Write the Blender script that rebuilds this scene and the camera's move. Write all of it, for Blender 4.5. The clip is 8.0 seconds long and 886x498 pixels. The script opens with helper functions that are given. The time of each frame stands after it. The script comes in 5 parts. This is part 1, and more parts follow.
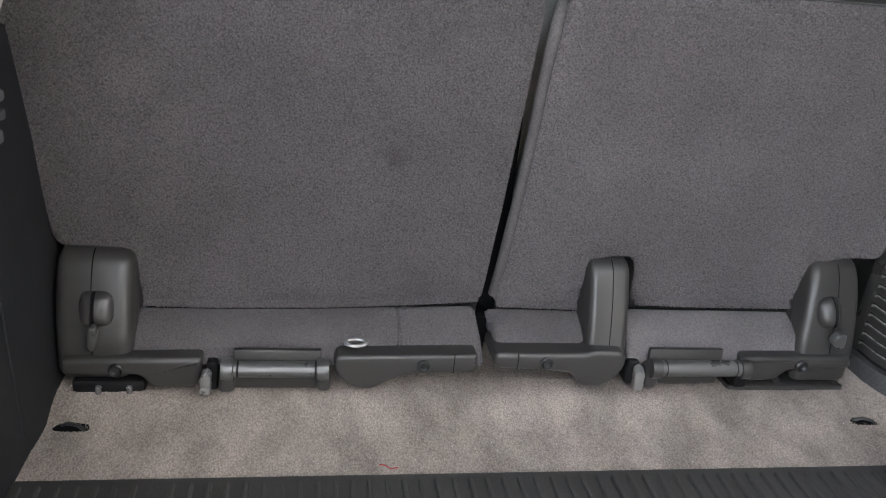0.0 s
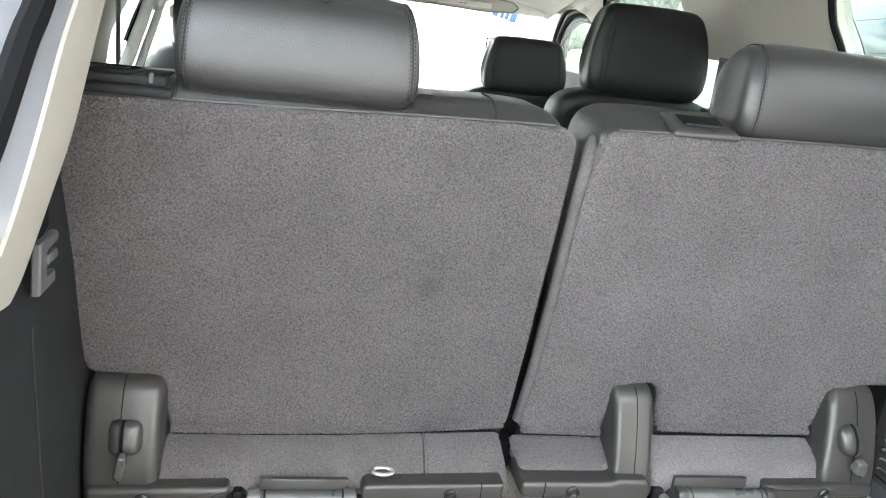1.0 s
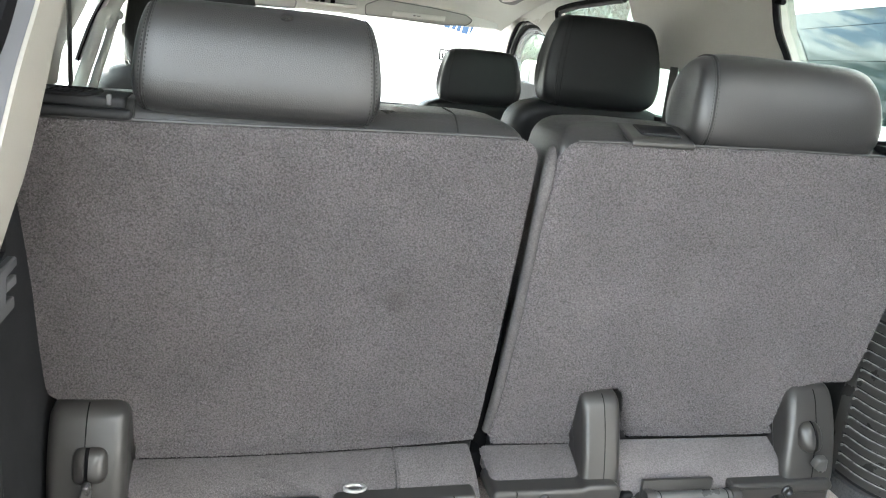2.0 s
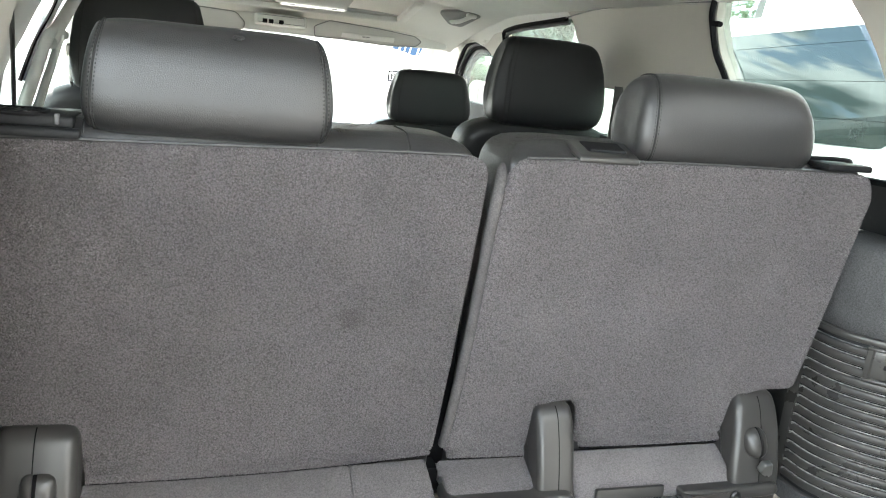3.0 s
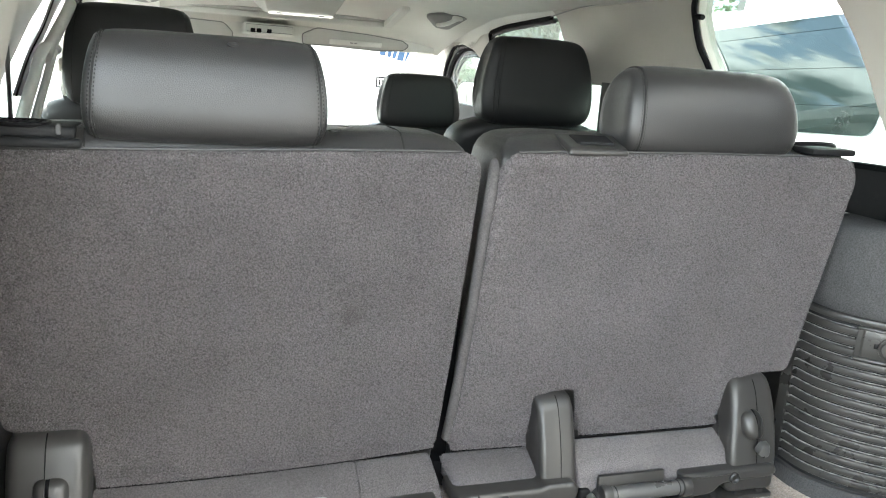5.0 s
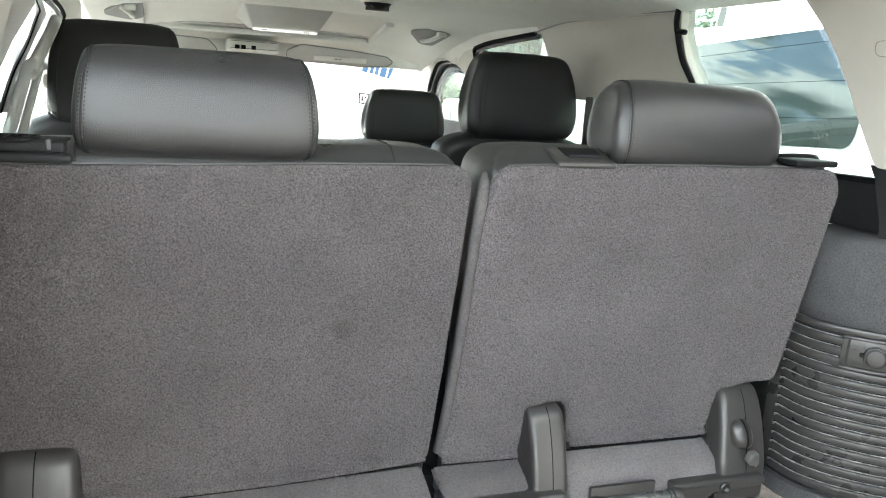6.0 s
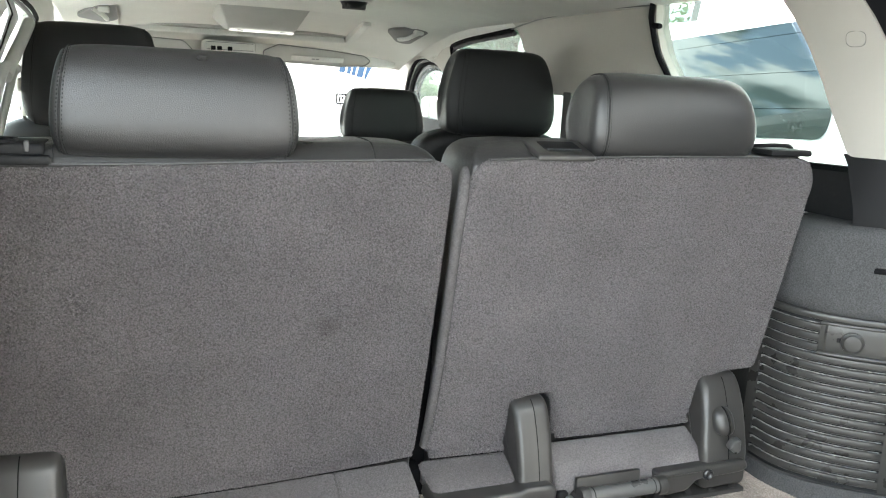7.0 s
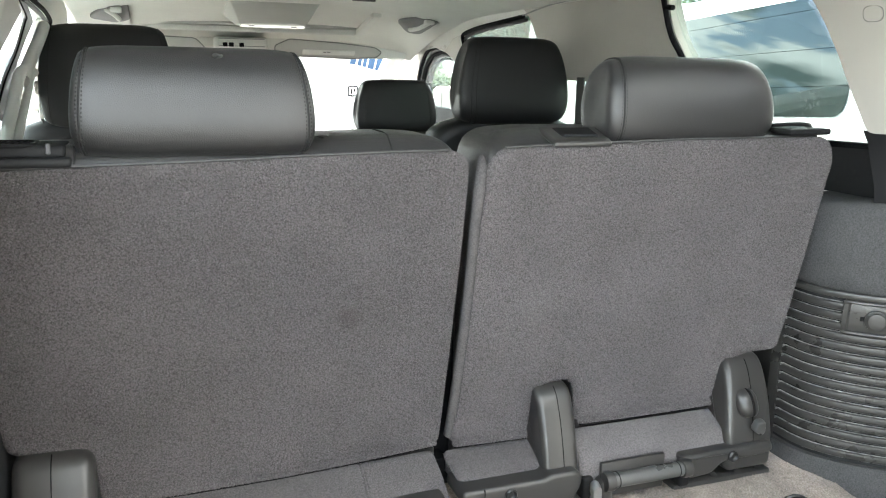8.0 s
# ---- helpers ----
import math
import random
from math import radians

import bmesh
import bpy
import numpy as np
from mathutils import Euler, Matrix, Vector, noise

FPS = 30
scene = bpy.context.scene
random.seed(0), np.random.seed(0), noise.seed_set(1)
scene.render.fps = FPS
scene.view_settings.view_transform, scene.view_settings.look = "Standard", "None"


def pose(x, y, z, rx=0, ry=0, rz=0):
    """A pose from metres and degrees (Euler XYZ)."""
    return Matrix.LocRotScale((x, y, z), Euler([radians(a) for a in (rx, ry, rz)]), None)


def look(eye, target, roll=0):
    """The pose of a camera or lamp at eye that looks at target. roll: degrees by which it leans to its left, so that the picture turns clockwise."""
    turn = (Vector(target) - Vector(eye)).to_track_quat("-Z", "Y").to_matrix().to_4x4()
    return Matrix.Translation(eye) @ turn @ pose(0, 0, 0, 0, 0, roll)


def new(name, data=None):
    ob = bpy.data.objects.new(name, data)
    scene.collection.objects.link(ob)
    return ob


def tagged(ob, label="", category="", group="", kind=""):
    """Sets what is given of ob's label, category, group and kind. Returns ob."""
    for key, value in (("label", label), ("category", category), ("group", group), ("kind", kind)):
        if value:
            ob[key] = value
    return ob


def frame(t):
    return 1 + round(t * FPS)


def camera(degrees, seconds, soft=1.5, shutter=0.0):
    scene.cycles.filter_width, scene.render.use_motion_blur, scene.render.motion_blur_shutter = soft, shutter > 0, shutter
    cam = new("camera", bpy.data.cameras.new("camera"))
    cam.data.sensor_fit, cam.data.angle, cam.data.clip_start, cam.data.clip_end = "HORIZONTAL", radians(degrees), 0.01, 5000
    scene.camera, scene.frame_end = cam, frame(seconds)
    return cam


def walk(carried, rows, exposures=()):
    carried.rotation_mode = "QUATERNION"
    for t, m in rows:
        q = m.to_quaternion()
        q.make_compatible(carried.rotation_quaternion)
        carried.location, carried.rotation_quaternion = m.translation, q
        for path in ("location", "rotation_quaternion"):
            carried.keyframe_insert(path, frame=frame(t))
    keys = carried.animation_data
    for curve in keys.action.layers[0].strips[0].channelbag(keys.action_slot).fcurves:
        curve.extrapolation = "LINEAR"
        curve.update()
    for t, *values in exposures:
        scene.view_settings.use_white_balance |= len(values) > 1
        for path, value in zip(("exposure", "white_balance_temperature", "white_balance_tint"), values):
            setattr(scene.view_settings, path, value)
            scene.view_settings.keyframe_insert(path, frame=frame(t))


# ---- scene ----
cam = camera(59.2, 8.0, soft=1.1)
PATH = [
    (0, (-0.277, -0.983, 0.66), (0.07, 0.828, -0.114), 6.1),
    (0.2, (-0.289, -0.979, 0.672), (0.037, 0.873, -0.011), 5.9),
    (0.3, (-0.303, -0.976, 0.678), (0.025, 0.888, 0.027), 6.0),
    (0.5, (-0.31, -0.978, 0.691), (0.016, 0.901, 0.087), 6.2),
    (1, (-0.346, -0.97, 0.72), (0.029, 0.91, 0.151), 6.9),
    (1.5, (-0.354, -0.97, 0.724), (0.065, 0.904, 0.165), 6.2),
    (3, (-0.362, -0.984, 0.721), (0.233, 0.867, 0.253), 6.0),
    (3.5, (-0.357, -0.994, 0.716), (0.273, 0.846, 0.253), 5.0),
    (4, (-0.363, -1.0, 0.713), (0.284, 0.836, 0.251), 4.2),
    (4.5, (-0.367, -1.006, 0.714), (0.236, 0.843, 0.245), 4.0),
    (6, (-0.385, -1.009, 0.71), (0.267, 0.836, 0.296), 3.8),
    (6.5, (-0.386, -1.011, 0.706), (0.29, 0.826, 0.296), 3.3),
    (7, (-0.389, -1.015, 0.705), (0.309, 0.813, 0.292), 2.9),
    (7.5, (-0.391, -1.018, 0.707), (0.277, 0.818, 0.281), 2.0),
    (8, (-0.394, -1.016, 0.706), (0.265, 0.821, 0.265), 1.0),
]
EXPOSURES = [(0.0, 2.36, 6550, 14), (0.3, 2.90, 6600, 12), (0.5, 3.30, 6600, 10), (0.7, 3.32, 6600, 8), (1.0, 3.43, 6600, 8), (1.5, 3.31, 6600, 8), (3.0, 3.17, 6650, 7), (6.5, 3.09, 6650, 7), (8.0, 3.02, 6650, 7)]
walk(cam, [(t, look(eye, target, roll)) for t, eye, target, roll in PATH], EXPOSURES)

# ---- world, sun, exposure ----
SUN_ELEV, SUN_AZ = 58.0, -48.0
world = bpy.data.worlds.new("sky")
scene.world = world
world.use_nodes = True
wn, wl = world.node_tree.nodes, world.node_tree.links
wn.clear()
w_out = wn.new("ShaderNodeOutputWorld")
w_bg = wn.new("ShaderNodeBackground")
w_bg.inputs["Strength"].default_value = 0.15
w_sky = wn.new("ShaderNodeTexSky")
w_sky.sky_type = "NISHITA"
w_sky.sun_disc = False
w_sky.sun_elevation = radians(SUN_ELEV)
w_sky.sun_rotation = radians(SUN_AZ)
w_tc = wn.new("ShaderNodeTexCoord")
w_map = wn.new("ShaderNodeMapping")
w_map.inputs["Location"].default_value = (-12.05, 8.94, 16.79)
w_map.inputs["Scale"].default_value = (1.3, 1.3, 7.0)
w_noise = wn.new("ShaderNodeTexNoise")
w_noise.inputs["Scale"].default_value = 2.4
w_noise.inputs["Detail"].default_value = 7.0
w_noise.inputs["Roughness"].default_value = 0.62
w_noise.inputs["Distortion"].default_value = 0.5
w_ramp = wn.new("ShaderNodeValToRGB")
w_ramp.color_ramp.elements[0].position = 0.44
w_ramp.color_ramp.elements[1].position = 0.50
w_n2 = wn.new("ShaderNodeTexNoise")
w_n2.inputs["Scale"].default_value = 3.4
w_n2.inputs["Detail"].default_value = 4.0
w_shade = wn.new("ShaderNodeValToRGB")
w_shade.color_ramp.elements[0].position = 0.44
w_shade.color_ramp.elements[0].color = (1.6, 1.95, 1.95, 1)
w_shade.color_ramp.elements[1].position = 0.56
w_shade.color_ramp.elements[1].color = (14.0, 14.3, 14.3, 1)
w_mix = wn.new("ShaderNodeMix")
w_mix.data_type = "RGBA"
wl.new(w_tc.outputs["Generated"], w_map.inputs["Vector"])
wl.new(w_map.outputs["Vector"], w_noise.inputs["Vector"])
wl.new(w_map.outputs["Vector"], w_n2.inputs["Vector"])
wl.new(w_noise.outputs["Fac"], w_ramp.inputs["Fac"])
wl.new(w_n2.outputs["Fac"], w_shade.inputs["Fac"])
wl.new(w_ramp.outputs["Color"], w_mix.inputs["Factor"])
wl.new(w_sky.outputs["Color"], w_mix.inputs["A"])
wl.new(w_shade.outputs["Color"], w_mix.inputs["B"])
wl.new(w_mix.outputs["Result"], w_bg.inputs["Color"])
wl.new(w_bg.outputs["Background"], w_out.inputs["Surface"])

sun = new("sun", bpy.data.lights.new("sun", "SUN"))
sun.data.energy = 4.0
sun.data.angle = radians(0.6)
sun.data.color = (1.0, 0.95, 0.88)
_az = radians(SUN_AZ)
sun_way = Vector((math.sin(_az) * math.cos(radians(SUN_ELEV)), math.cos(_az) * math.cos(radians(SUN_ELEV)), math.sin(radians(SUN_ELEV))))
sun.matrix_world = look(sun_way * 30, (0, 0, 0))


# ---- materials ----
def material(name, color, rough=0.5, metal=0.0, var=0.15, var_scale=6.0, grain=0.0, grain_scale=300.0,
             bump=0.0, bump_scale=400.0, bump_kind="noise", spec=0.5, coat=0.0, stretch=(1, 1, 1), island=0.0,
             dust=0.0, dist=0.002, sheen=0.0, pile=0.0, pile_scale=330.0):
    """Principled surface with broad mottling, fine grain and a fine relief, all at real size."""
    m = bpy.data.materials.new(name)
    m.use_nodes = True
    n, l = m.node_tree.nodes, m.node_tree.links
    b = n["Principled BSDF"]
    b.inputs["Roughness"].default_value = rough
    b.inputs["Metallic"].default_value = metal
    b.inputs["Specular IOR Level"].default_value = spec
    b.inputs["Coat Weight"].default_value = coat
    b.inputs["Sheen Weight"].default_value = sheen
    b.inputs["Sheen Roughness"].default_value = 0.5
    tc = n.new("ShaderNodeTexCoord")
    mp = n.new("ShaderNodeMapping")
    mp.inputs["Scale"].default_value = stretch
    l.new(tc.outputs["Object"], mp.inputs["Vector"])

    def noise_tex(scale, detail, rough_=0.55):
        t = n.new("ShaderNodeTexNoise")
        t.inputs["Scale"].default_value, t.inputs["Detail"].default_value = scale, detail
        t.inputs["Roughness"].default_value = rough_
        l.new(mp.outputs["Vector"], t.inputs["Vector"])
        return t

    def span(sock, low, high):
        r = n.new("ShaderNodeMapRange")
        r.inputs["From Min"].default_value, r.inputs["From Max"].default_value = 0.3, 0.7
        r.inputs["To Min"].default_value, r.inputs["To Max"].default_value = low, high
        l.new(sock, r.inputs["Value"])
        return r.outputs["Result"]

    def times(a, b_):
        k = n.new("ShaderNodeMath")
        k.operation = "MULTIPLY"
        l.new(a, k.inputs[0])
        l.new(b_, k.inputs[1])
        return k.outputs["Value"]

    broad = noise_tex(var_scale, 4)
    value = span(broad.outputs["Fac"], 1 - var, 1 + var)
    if grain:
        g = noise_tex(grain_scale, 3, 0.7)
        value = times(value, span(g.outputs["Fac"], 1 - grain, 1 + grain))
    tuft = None
    if pile:
        wob = noise_tex(pile_scale * 0.45, 2)
        ad = n.new("ShaderNodeVectorMath")
        ad.operation = "MULTIPLY_ADD"
        ad.inputs[1].default_value = (0.0008, 0.0008, 0.0008)
        l.new(wob.outputs["Color"], ad.inputs[0])
        l.new(mp.outputs["Vector"], ad.inputs[2])
        vo = n.new("ShaderNodeTexVoronoi")
        vo.inputs["Scale"].default_value = pile_scale
        l.new(ad.outputs["Vector"], vo.inputs["Vector"])
        tr = n.new("ShaderNodeMapRange")
        tr.inputs["From Min"].default_value, tr.inputs["From Max"].default_value = 0.1, 0.75
        tr.inputs["To Min"].default_value, tr.inputs["To Max"].default_value = 1 + pile * 0.75, 1 - pile
        l.new(vo.outputs["Distance"], tr.inputs["Value"])
        tuft = tr.outputs["Result"]
        value = times(value, tuft)
    if island:
        oi = n.new("ShaderNodeNewGeometry")
        value = times(value, span(oi.outputs["Random Per Island"], 1 - island, 1 + island))
    hsv = n.new("ShaderNodeHueSaturation")
    hsv.inputs["Color"].default_value = (*color, 1)
    l.new(value, hsv.inputs["Value"])
    out = hsv.outputs["Color"]
    if dust:
        d = noise_tex(45.0, 6, 0.75)
        r = n.new("ShaderNodeMapRange")
        r.inputs["From Min"].default_value, r.inputs["From Max"].default_value = 0.55, 0.8
        r.inputs["To Max"].default_value = dust
        l.new(d.outputs["Fac"], r.inputs["Value"])
        mx = n.new("ShaderNodeMix")
        mx.data_type = "RGBA"
        mx.inputs["B"].default_value = (0.32, 0.30, 0.27, 1)
        l.new(r.outputs["Result"], mx.inputs["Factor"])
        l.new(out, mx.inputs["A"])
        out = mx.outputs["Result"]
    l.new(out, b.inputs["Base Color"])
    rr = n.new("ShaderNodeMapRange")
    rr.inputs["From Min"].default_value, rr.inputs["From Max"].default_value = 0.3, 0.7
    rr.inputs["To Min"].default_value, rr.inputs["To Max"].default_value = max(0.02, rough - 0.06), min(1, rough + 0.06)
    l.new(broad.outputs["Fac"], rr.inputs["Value"])
    l.new(rr.outputs["Result"], b.inputs["Roughness"])
    if bump:
        if bump_kind == "leather":
            v = n.new("ShaderNodeTexVoronoi")
            v.feature = "DISTANCE_TO_EDGE"
            v.inputs["Scale"].default_value = bump_scale
            wob = noise_tex(bump_scale * 0.6, 2)
            ad = n.new("ShaderNodeVectorMath")
            ad.operation = "MULTIPLY_ADD"
            ad.inputs[1].default_value = (0.004, 0.004, 0.004)
            l.new(wob.outputs["Color"], ad.inputs[0])
            l.new(mp.outputs["Vector"], ad.inputs[2])
            l.new(ad.outputs["Vector"], v.inputs["Vector"])
            cl = n.new("ShaderNodeMapRange")
            cl.inputs["From Max"].default_value = 0.25
            l.new(v.outputs["Distance"], cl.inputs["Value"])
            height = cl.outputs["Result"]
        elif tuft is not None:
            height = tuft
        else:
            t = noise_tex(bump_scale, 3, 0.65)
            height = t.outputs["Fac"]
        bp = n.new("ShaderNodeBump")
        bp.inputs["Strength"].default_value = bump
        bp.inputs["Distance"].default_value = dist
        l.new(height, bp.inputs["Height"])
        l.new(bp.outputs["Normal"], b.inputs["Normal"])
    return m


def glass(name, tint, gloss=0.06):
    m = bpy.data.materials.new(name)
    m.use_nodes = True
    n, l = m.node_tree.nodes, m.node_tree.links
    n.clear()
    o = n.new("ShaderNodeOutputMaterial")
    t = n.new("ShaderNodeBsdfTransparent")
    t.inputs["Color"].default_value = (*tint, 1)
    g = n.new("ShaderNodeBsdfGlossy")
    g.inputs["Roughness"].default_value = 0.02
    mx = n.new("ShaderNodeMixShader")
    mx.inputs["Fac"].default_value = gloss
    l.new(t.outputs["BSDF"], mx.inputs[1])
    l.new(g.outputs["BSDF"], mx.inputs[2])
    l.new(mx.outputs["Shader"], o.inputs["Surface"])
    return m


M_PILE = material("seat_back_carpet", (0.204, 0.186, 0.188), 0.95, var=0.12, var_scale=7, grain=0.14, grain_scale=260, island=0.15, pile=0.38, pile_scale=370, bump=0.9, dist=0.002, spec=0.15, sheen=0.2)
# one faint old stain on the carpet of a seat back
_n, _l = M_PILE.node_tree.nodes, M_PILE.node_tree.links
_b = _n["Principled BSDF"]
_from = _b.inputs["Base Color"].links[0].from_socket
_tc, _far, _rng, _mix = _n.new("ShaderNodeTexCoord"), _n.new("ShaderNodeVectorMath"), _n.new("ShaderNodeMapRange"), _n.new("ShaderNodeMix")
_far.operation = "DISTANCE"
_far.inputs[1].default_value = (-0.159, 0.030, 0.361)
_rng.inputs["From Min"].default_value, _rng.inputs["From Max"].default_value = 0.004, 0.024
_rng.inputs["To Min"].default_value, _rng.inputs["To Max"].default_value = 0.38, 0.0
_mix.data_type = "RGBA"
_mix.inputs["B"].default_value = (0.06, 0.05, 0.045, 1)
_l.new(_tc.outputs["Object"], _far.inputs[0])
_l.new(_far.outputs["Value"], _rng.inputs["Value"])
_l.new(_rng.outputs["Result"], _mix.inputs["Factor"])
_l.new(_from, _mix.inputs["A"])
_l.new(_mix.outputs["Result"], _b.inputs["Base Color"])
M_FELT = material("cushion_felt", (0.158, 0.145, 0.145), 0.95, var=0.10, var_scale=14, grain=0.14, grain_scale=300, island=0.06, pile=0.30, pile_scale=480,
                  bump=0.5, bump_scale=600, spec=0.15, dist=0.0015, sheen=0.2)
M_LEATHER = material("charcoal_leather", (0.0285, 0.0278, 0.0279), 0.33, var=0.06, var_scale=8, grain=0.05, grain_scale=500,
                     bump=0.20, bump_scale=450, bump_kind="leather", spec=0.8, dist=0.0012)
M_LEATHER_BLACK = material("black_leather", (0.012, 0.0125, 0.0135), 0.44, var=0.12, var_scale=8, bump=0.2, bump_scale=330,
                           bump_kind="leather", spec=0.5, dist=0.001)
M_EDGE = material("grey_edge_cloth", (0.108, 0.101, 0.102), 0.9, var=0.14, var_scale=16, grain=0.15, grain_scale=300, pile=0.2, pile_scale=480, spec=0.15)
M_STITCH = material("stitch_thread", (0.070, 0.069, 0.067), 0.7, var=0.1)
M_SEAM = material("seam_thread_black", (0.02, 0.02, 0.02), 0.8, var=0.1)
M_PLASTIC = material("grey_moulded_plastic", (0.042, 0.0400, 0.0382), 0.35, var=0.03, var_scale=12, spec=0.7)
M_PLASTIC_DARK = material("black_plastic", (0.011, 0.011, 0.012), 0.55, spec=0.22, var=0.12, var_scale=12, bump=0.12, bump_scale=800, dist=0.0006)
M_TRIM = material("charcoal_trim_plastic", (0.018, 0.0188, 0.0205), 0.6, spec=0.25, var=0.12, var_scale=10, grain=0.10, grain_scale=900,
                  bump=0.35, bump_scale=1000, dist=0.0006, dust=0.05)
M_TRIM_FELT = material("trim_felt", (0.074, 0.0745, 0.076), 0.9, var=0.10, var_scale=18, grain=0.40, grain_scale=420,
                       bump=0.5, bump_scale=800, spec=0.2, dist=0.001)
M_GRILLE = material("grille_plastic", (0.044, 0.0428, 0.0405), 0.31, var=0.04, var_scale=20, bump=0.0)
# pale colours standing in for light caught on the slot edges and ends
M_SLOT_GLINT = material("slot_glint_dashes", (0.29, 0.29, 0.28), 0.35, var=0.85, var_scale=130)
M_TIP_GLINT = material("slot_tip_glint", (0.30, 0.30, 0.29), 0.45, var=0.2, var_scale=60)
M_SATIN = material("satin_grey_metal", (0.38, 0.38, 0.37), 0.29, metal=0.6, var=0.05, var_scale=30)
M_ROLLER = material("roller_plastic", (0.14, 0.14, 0.137), 0.31, metal=0.45, var=0.04, var_scale=30)
M_STEEL = material("bolt_steel", (0.22, 0.22, 0.21), 0.35, metal=1.0, var=0.2, var_scale=60)
M_BOLT = material("dark_bolt_steel", (0.06, 0.06, 0.06), 0.33, metal=0.6, var=0.2, var_scale=60)
M_FLOOR = material("loop_pile_floor_carpet", (0.445, 0.387, 0.342), 0.97, var=0.30, var_scale=13, grain=0.22, grain_scale=500, pile=0.27, pile_scale=420,
                   bump=0.7, spec=0.1, dist=0.003, stretch=(1.0, 0.6, 1.0))
M_RUBBER = material("ribbed_sill_rubber", (0.060, 0.058, 0.055), 0.55, var=0.18, var_scale=8, grain=0.12, grain_scale=300,
                    bump=0.25, bump_scale=500, dist=0.0008, dust=0.12)
M_BEIGE = material("beige_pillar_plastic", (0.41, 0.388, 0.345), 0.6, var=0.04, var_scale=5, grain=0.03, grain_scale=700,
                   bump=0.2, bump_scale=900, dist=0.0005)
M_HEADLINER = material("grey_headliner_cloth", (0.68, 0.68, 0.645), 0.95, var=0.05, var_scale=5, grain=0.08, grain_scale=700,
                       bump=0.2, bump_scale=800, spec=0.15, dist=0.0006)
M_VISOR = material("grey_visor_cloth", (0.46, 0.46, 0.44), 0.9, var=0.05, var_scale=8, grain=0.08, grain_scale=700)
M_GREYTRIM = material("pale_grey_plastic", (0.64, 0.64, 0.61), 0.55, var=0.05, var_scale=8, bump=0.1, bump_scale=800, dist=0.0004)
M_SEALRUBBER = material("black_seal_rubber", (0.010, 0.010, 0.011), 0.9, var=0.1, spec=0.06)
M_JAMB = material("grey_body_paint", (0.15, 0.155, 0.17), 0.40, var=0.08, var_scale=6, coat=0.3)
M_WHITEPAINT = material("white_car_paint", (0.80, 0.80, 0.79), 0.35, var=0.03, var_scale=2, coat=0.5)
M_VANPOST = material("dusty_grey_plastic", (0.058, 0.056, 0.053), 0.6, var=0.12, var_scale=12)
M_DOORPAINT = material("grey_door_paint", (0.33, 0.33, 0.36), 0.40, var=0.06, var_scale=6, coat=0.3)
M_DUST = material("dried_dust", (0.085, 0.088, 0.088), 0.9, var=0.2, var_scale=60)
M_CLIP = material("grey_clip_plastic", (0.10, 0.10, 0.105), 0.5, var=0.08)
M_BELT = material("grey_webbing", (0.10, 0.10, 0.095), 0.8, var=0.1, grain=0.2, grain_scale=900, bump=0.3, bump_scale=900, dist=0.0005)
M_ASPHALT = material("lot_surface", (0.40, 0.39, 0.37), 0.9, var=0.12, var_scale=0.6, grain=0.2, grain_scale=60, bump=0.4, bump_scale=120)
# pale concrete up to a hard step; unseen ground behind darkened against bounced light
_n, _l = M_ASPHALT.node_tree.nodes, M_ASPHALT.node_tree.links
_b = _n["Principled BSDF"]
_from = _b.inputs["Base Color"].links[0].from_socket
_tc, _sep, _step, _mix = _n.new("ShaderNodeTexCoord"), _n.new("ShaderNodeSeparateXYZ"), _n.new("ShaderNodeMath"), _n.new("ShaderNodeMix")
_step.operation, _step.inputs[1].default_value = "GREATER_THAN", -0.9
_mix.data_type = "RGBA"
_mix.inputs["A"].default_value = (0.13, 0.129, 0.127, 1)
_l.new(_tc.outputs["Object"], _sep.inputs["Vector"])
_l.new(_sep.outputs["Y"], _step.inputs[0])
_l.new(_step.outputs["Value"], _mix.inputs["Factor"])
_l.new(_from, _mix.inputs["B"])
_l.new(_mix.outputs["Result"], _b.inputs["Base Color"])
M_WALL = material("white_stucco", (0.78, 0.78, 0.76), 0.85, var=0.05, var_scale=1.0, bump=0.3, bump_scale=60)
M_BLUE = material("blue_sign_paint", (0.008, 0.04, 0.10), 0.5, var=0.08)
M_SIGNGREY = material("grey_sign_paint", (0.18, 0.18, 0.18), 0.6, var=0.08)
M_GREYWALL = material("grey_plaster", (0.13, 0.13, 0.127), 0.85, var=0.1, var_scale=1.0, bump=0.3, bump_scale=60)
M_BARK = material("bark", (0.12, 0.09, 0.065), 0.9, var=0.25, var_scale=10, bump=0.8, bump_scale=40, dist=0.01)
M_LEAF = material("leaves", (0.035, 0.065, 0.022), 0.6, var=0.4, var_scale=3.0)
M_GLOW_STRIP = material("glowing_strip", (0.75, 0.75, 0.72), 0.3, var=0.03)
# the console strip is given a faint emission
_b = M_GLOW_STRIP.node_tree.nodes["Principled BSDF"]
_b.inputs["Emission Color"].default_value = (1, 0.98, 0.92, 1)
_b.inputs["Emission Strength"].default_value = 0.12
M_GLASS = glass("clear_glass", (0.92, 0.96, 0.95))
M_PRIVACY = glass("dark_privacy_glass", (0.20, 0.23, 0.23))
M_TINTGLASS = glass("privacy_glass", (0.72, 0.79, 0.78))
M_DOORGLASS = glass("rear_door_privacy_glass", (0.40, 0.46, 0.44))
M_THREAD = material("red_thread", (0.45, 0.06, 0.05), 0.8, var=0.1)
M_LINT = material("white_lint", (0.7, 0.68, 0.64), 0.9, var=0.1)
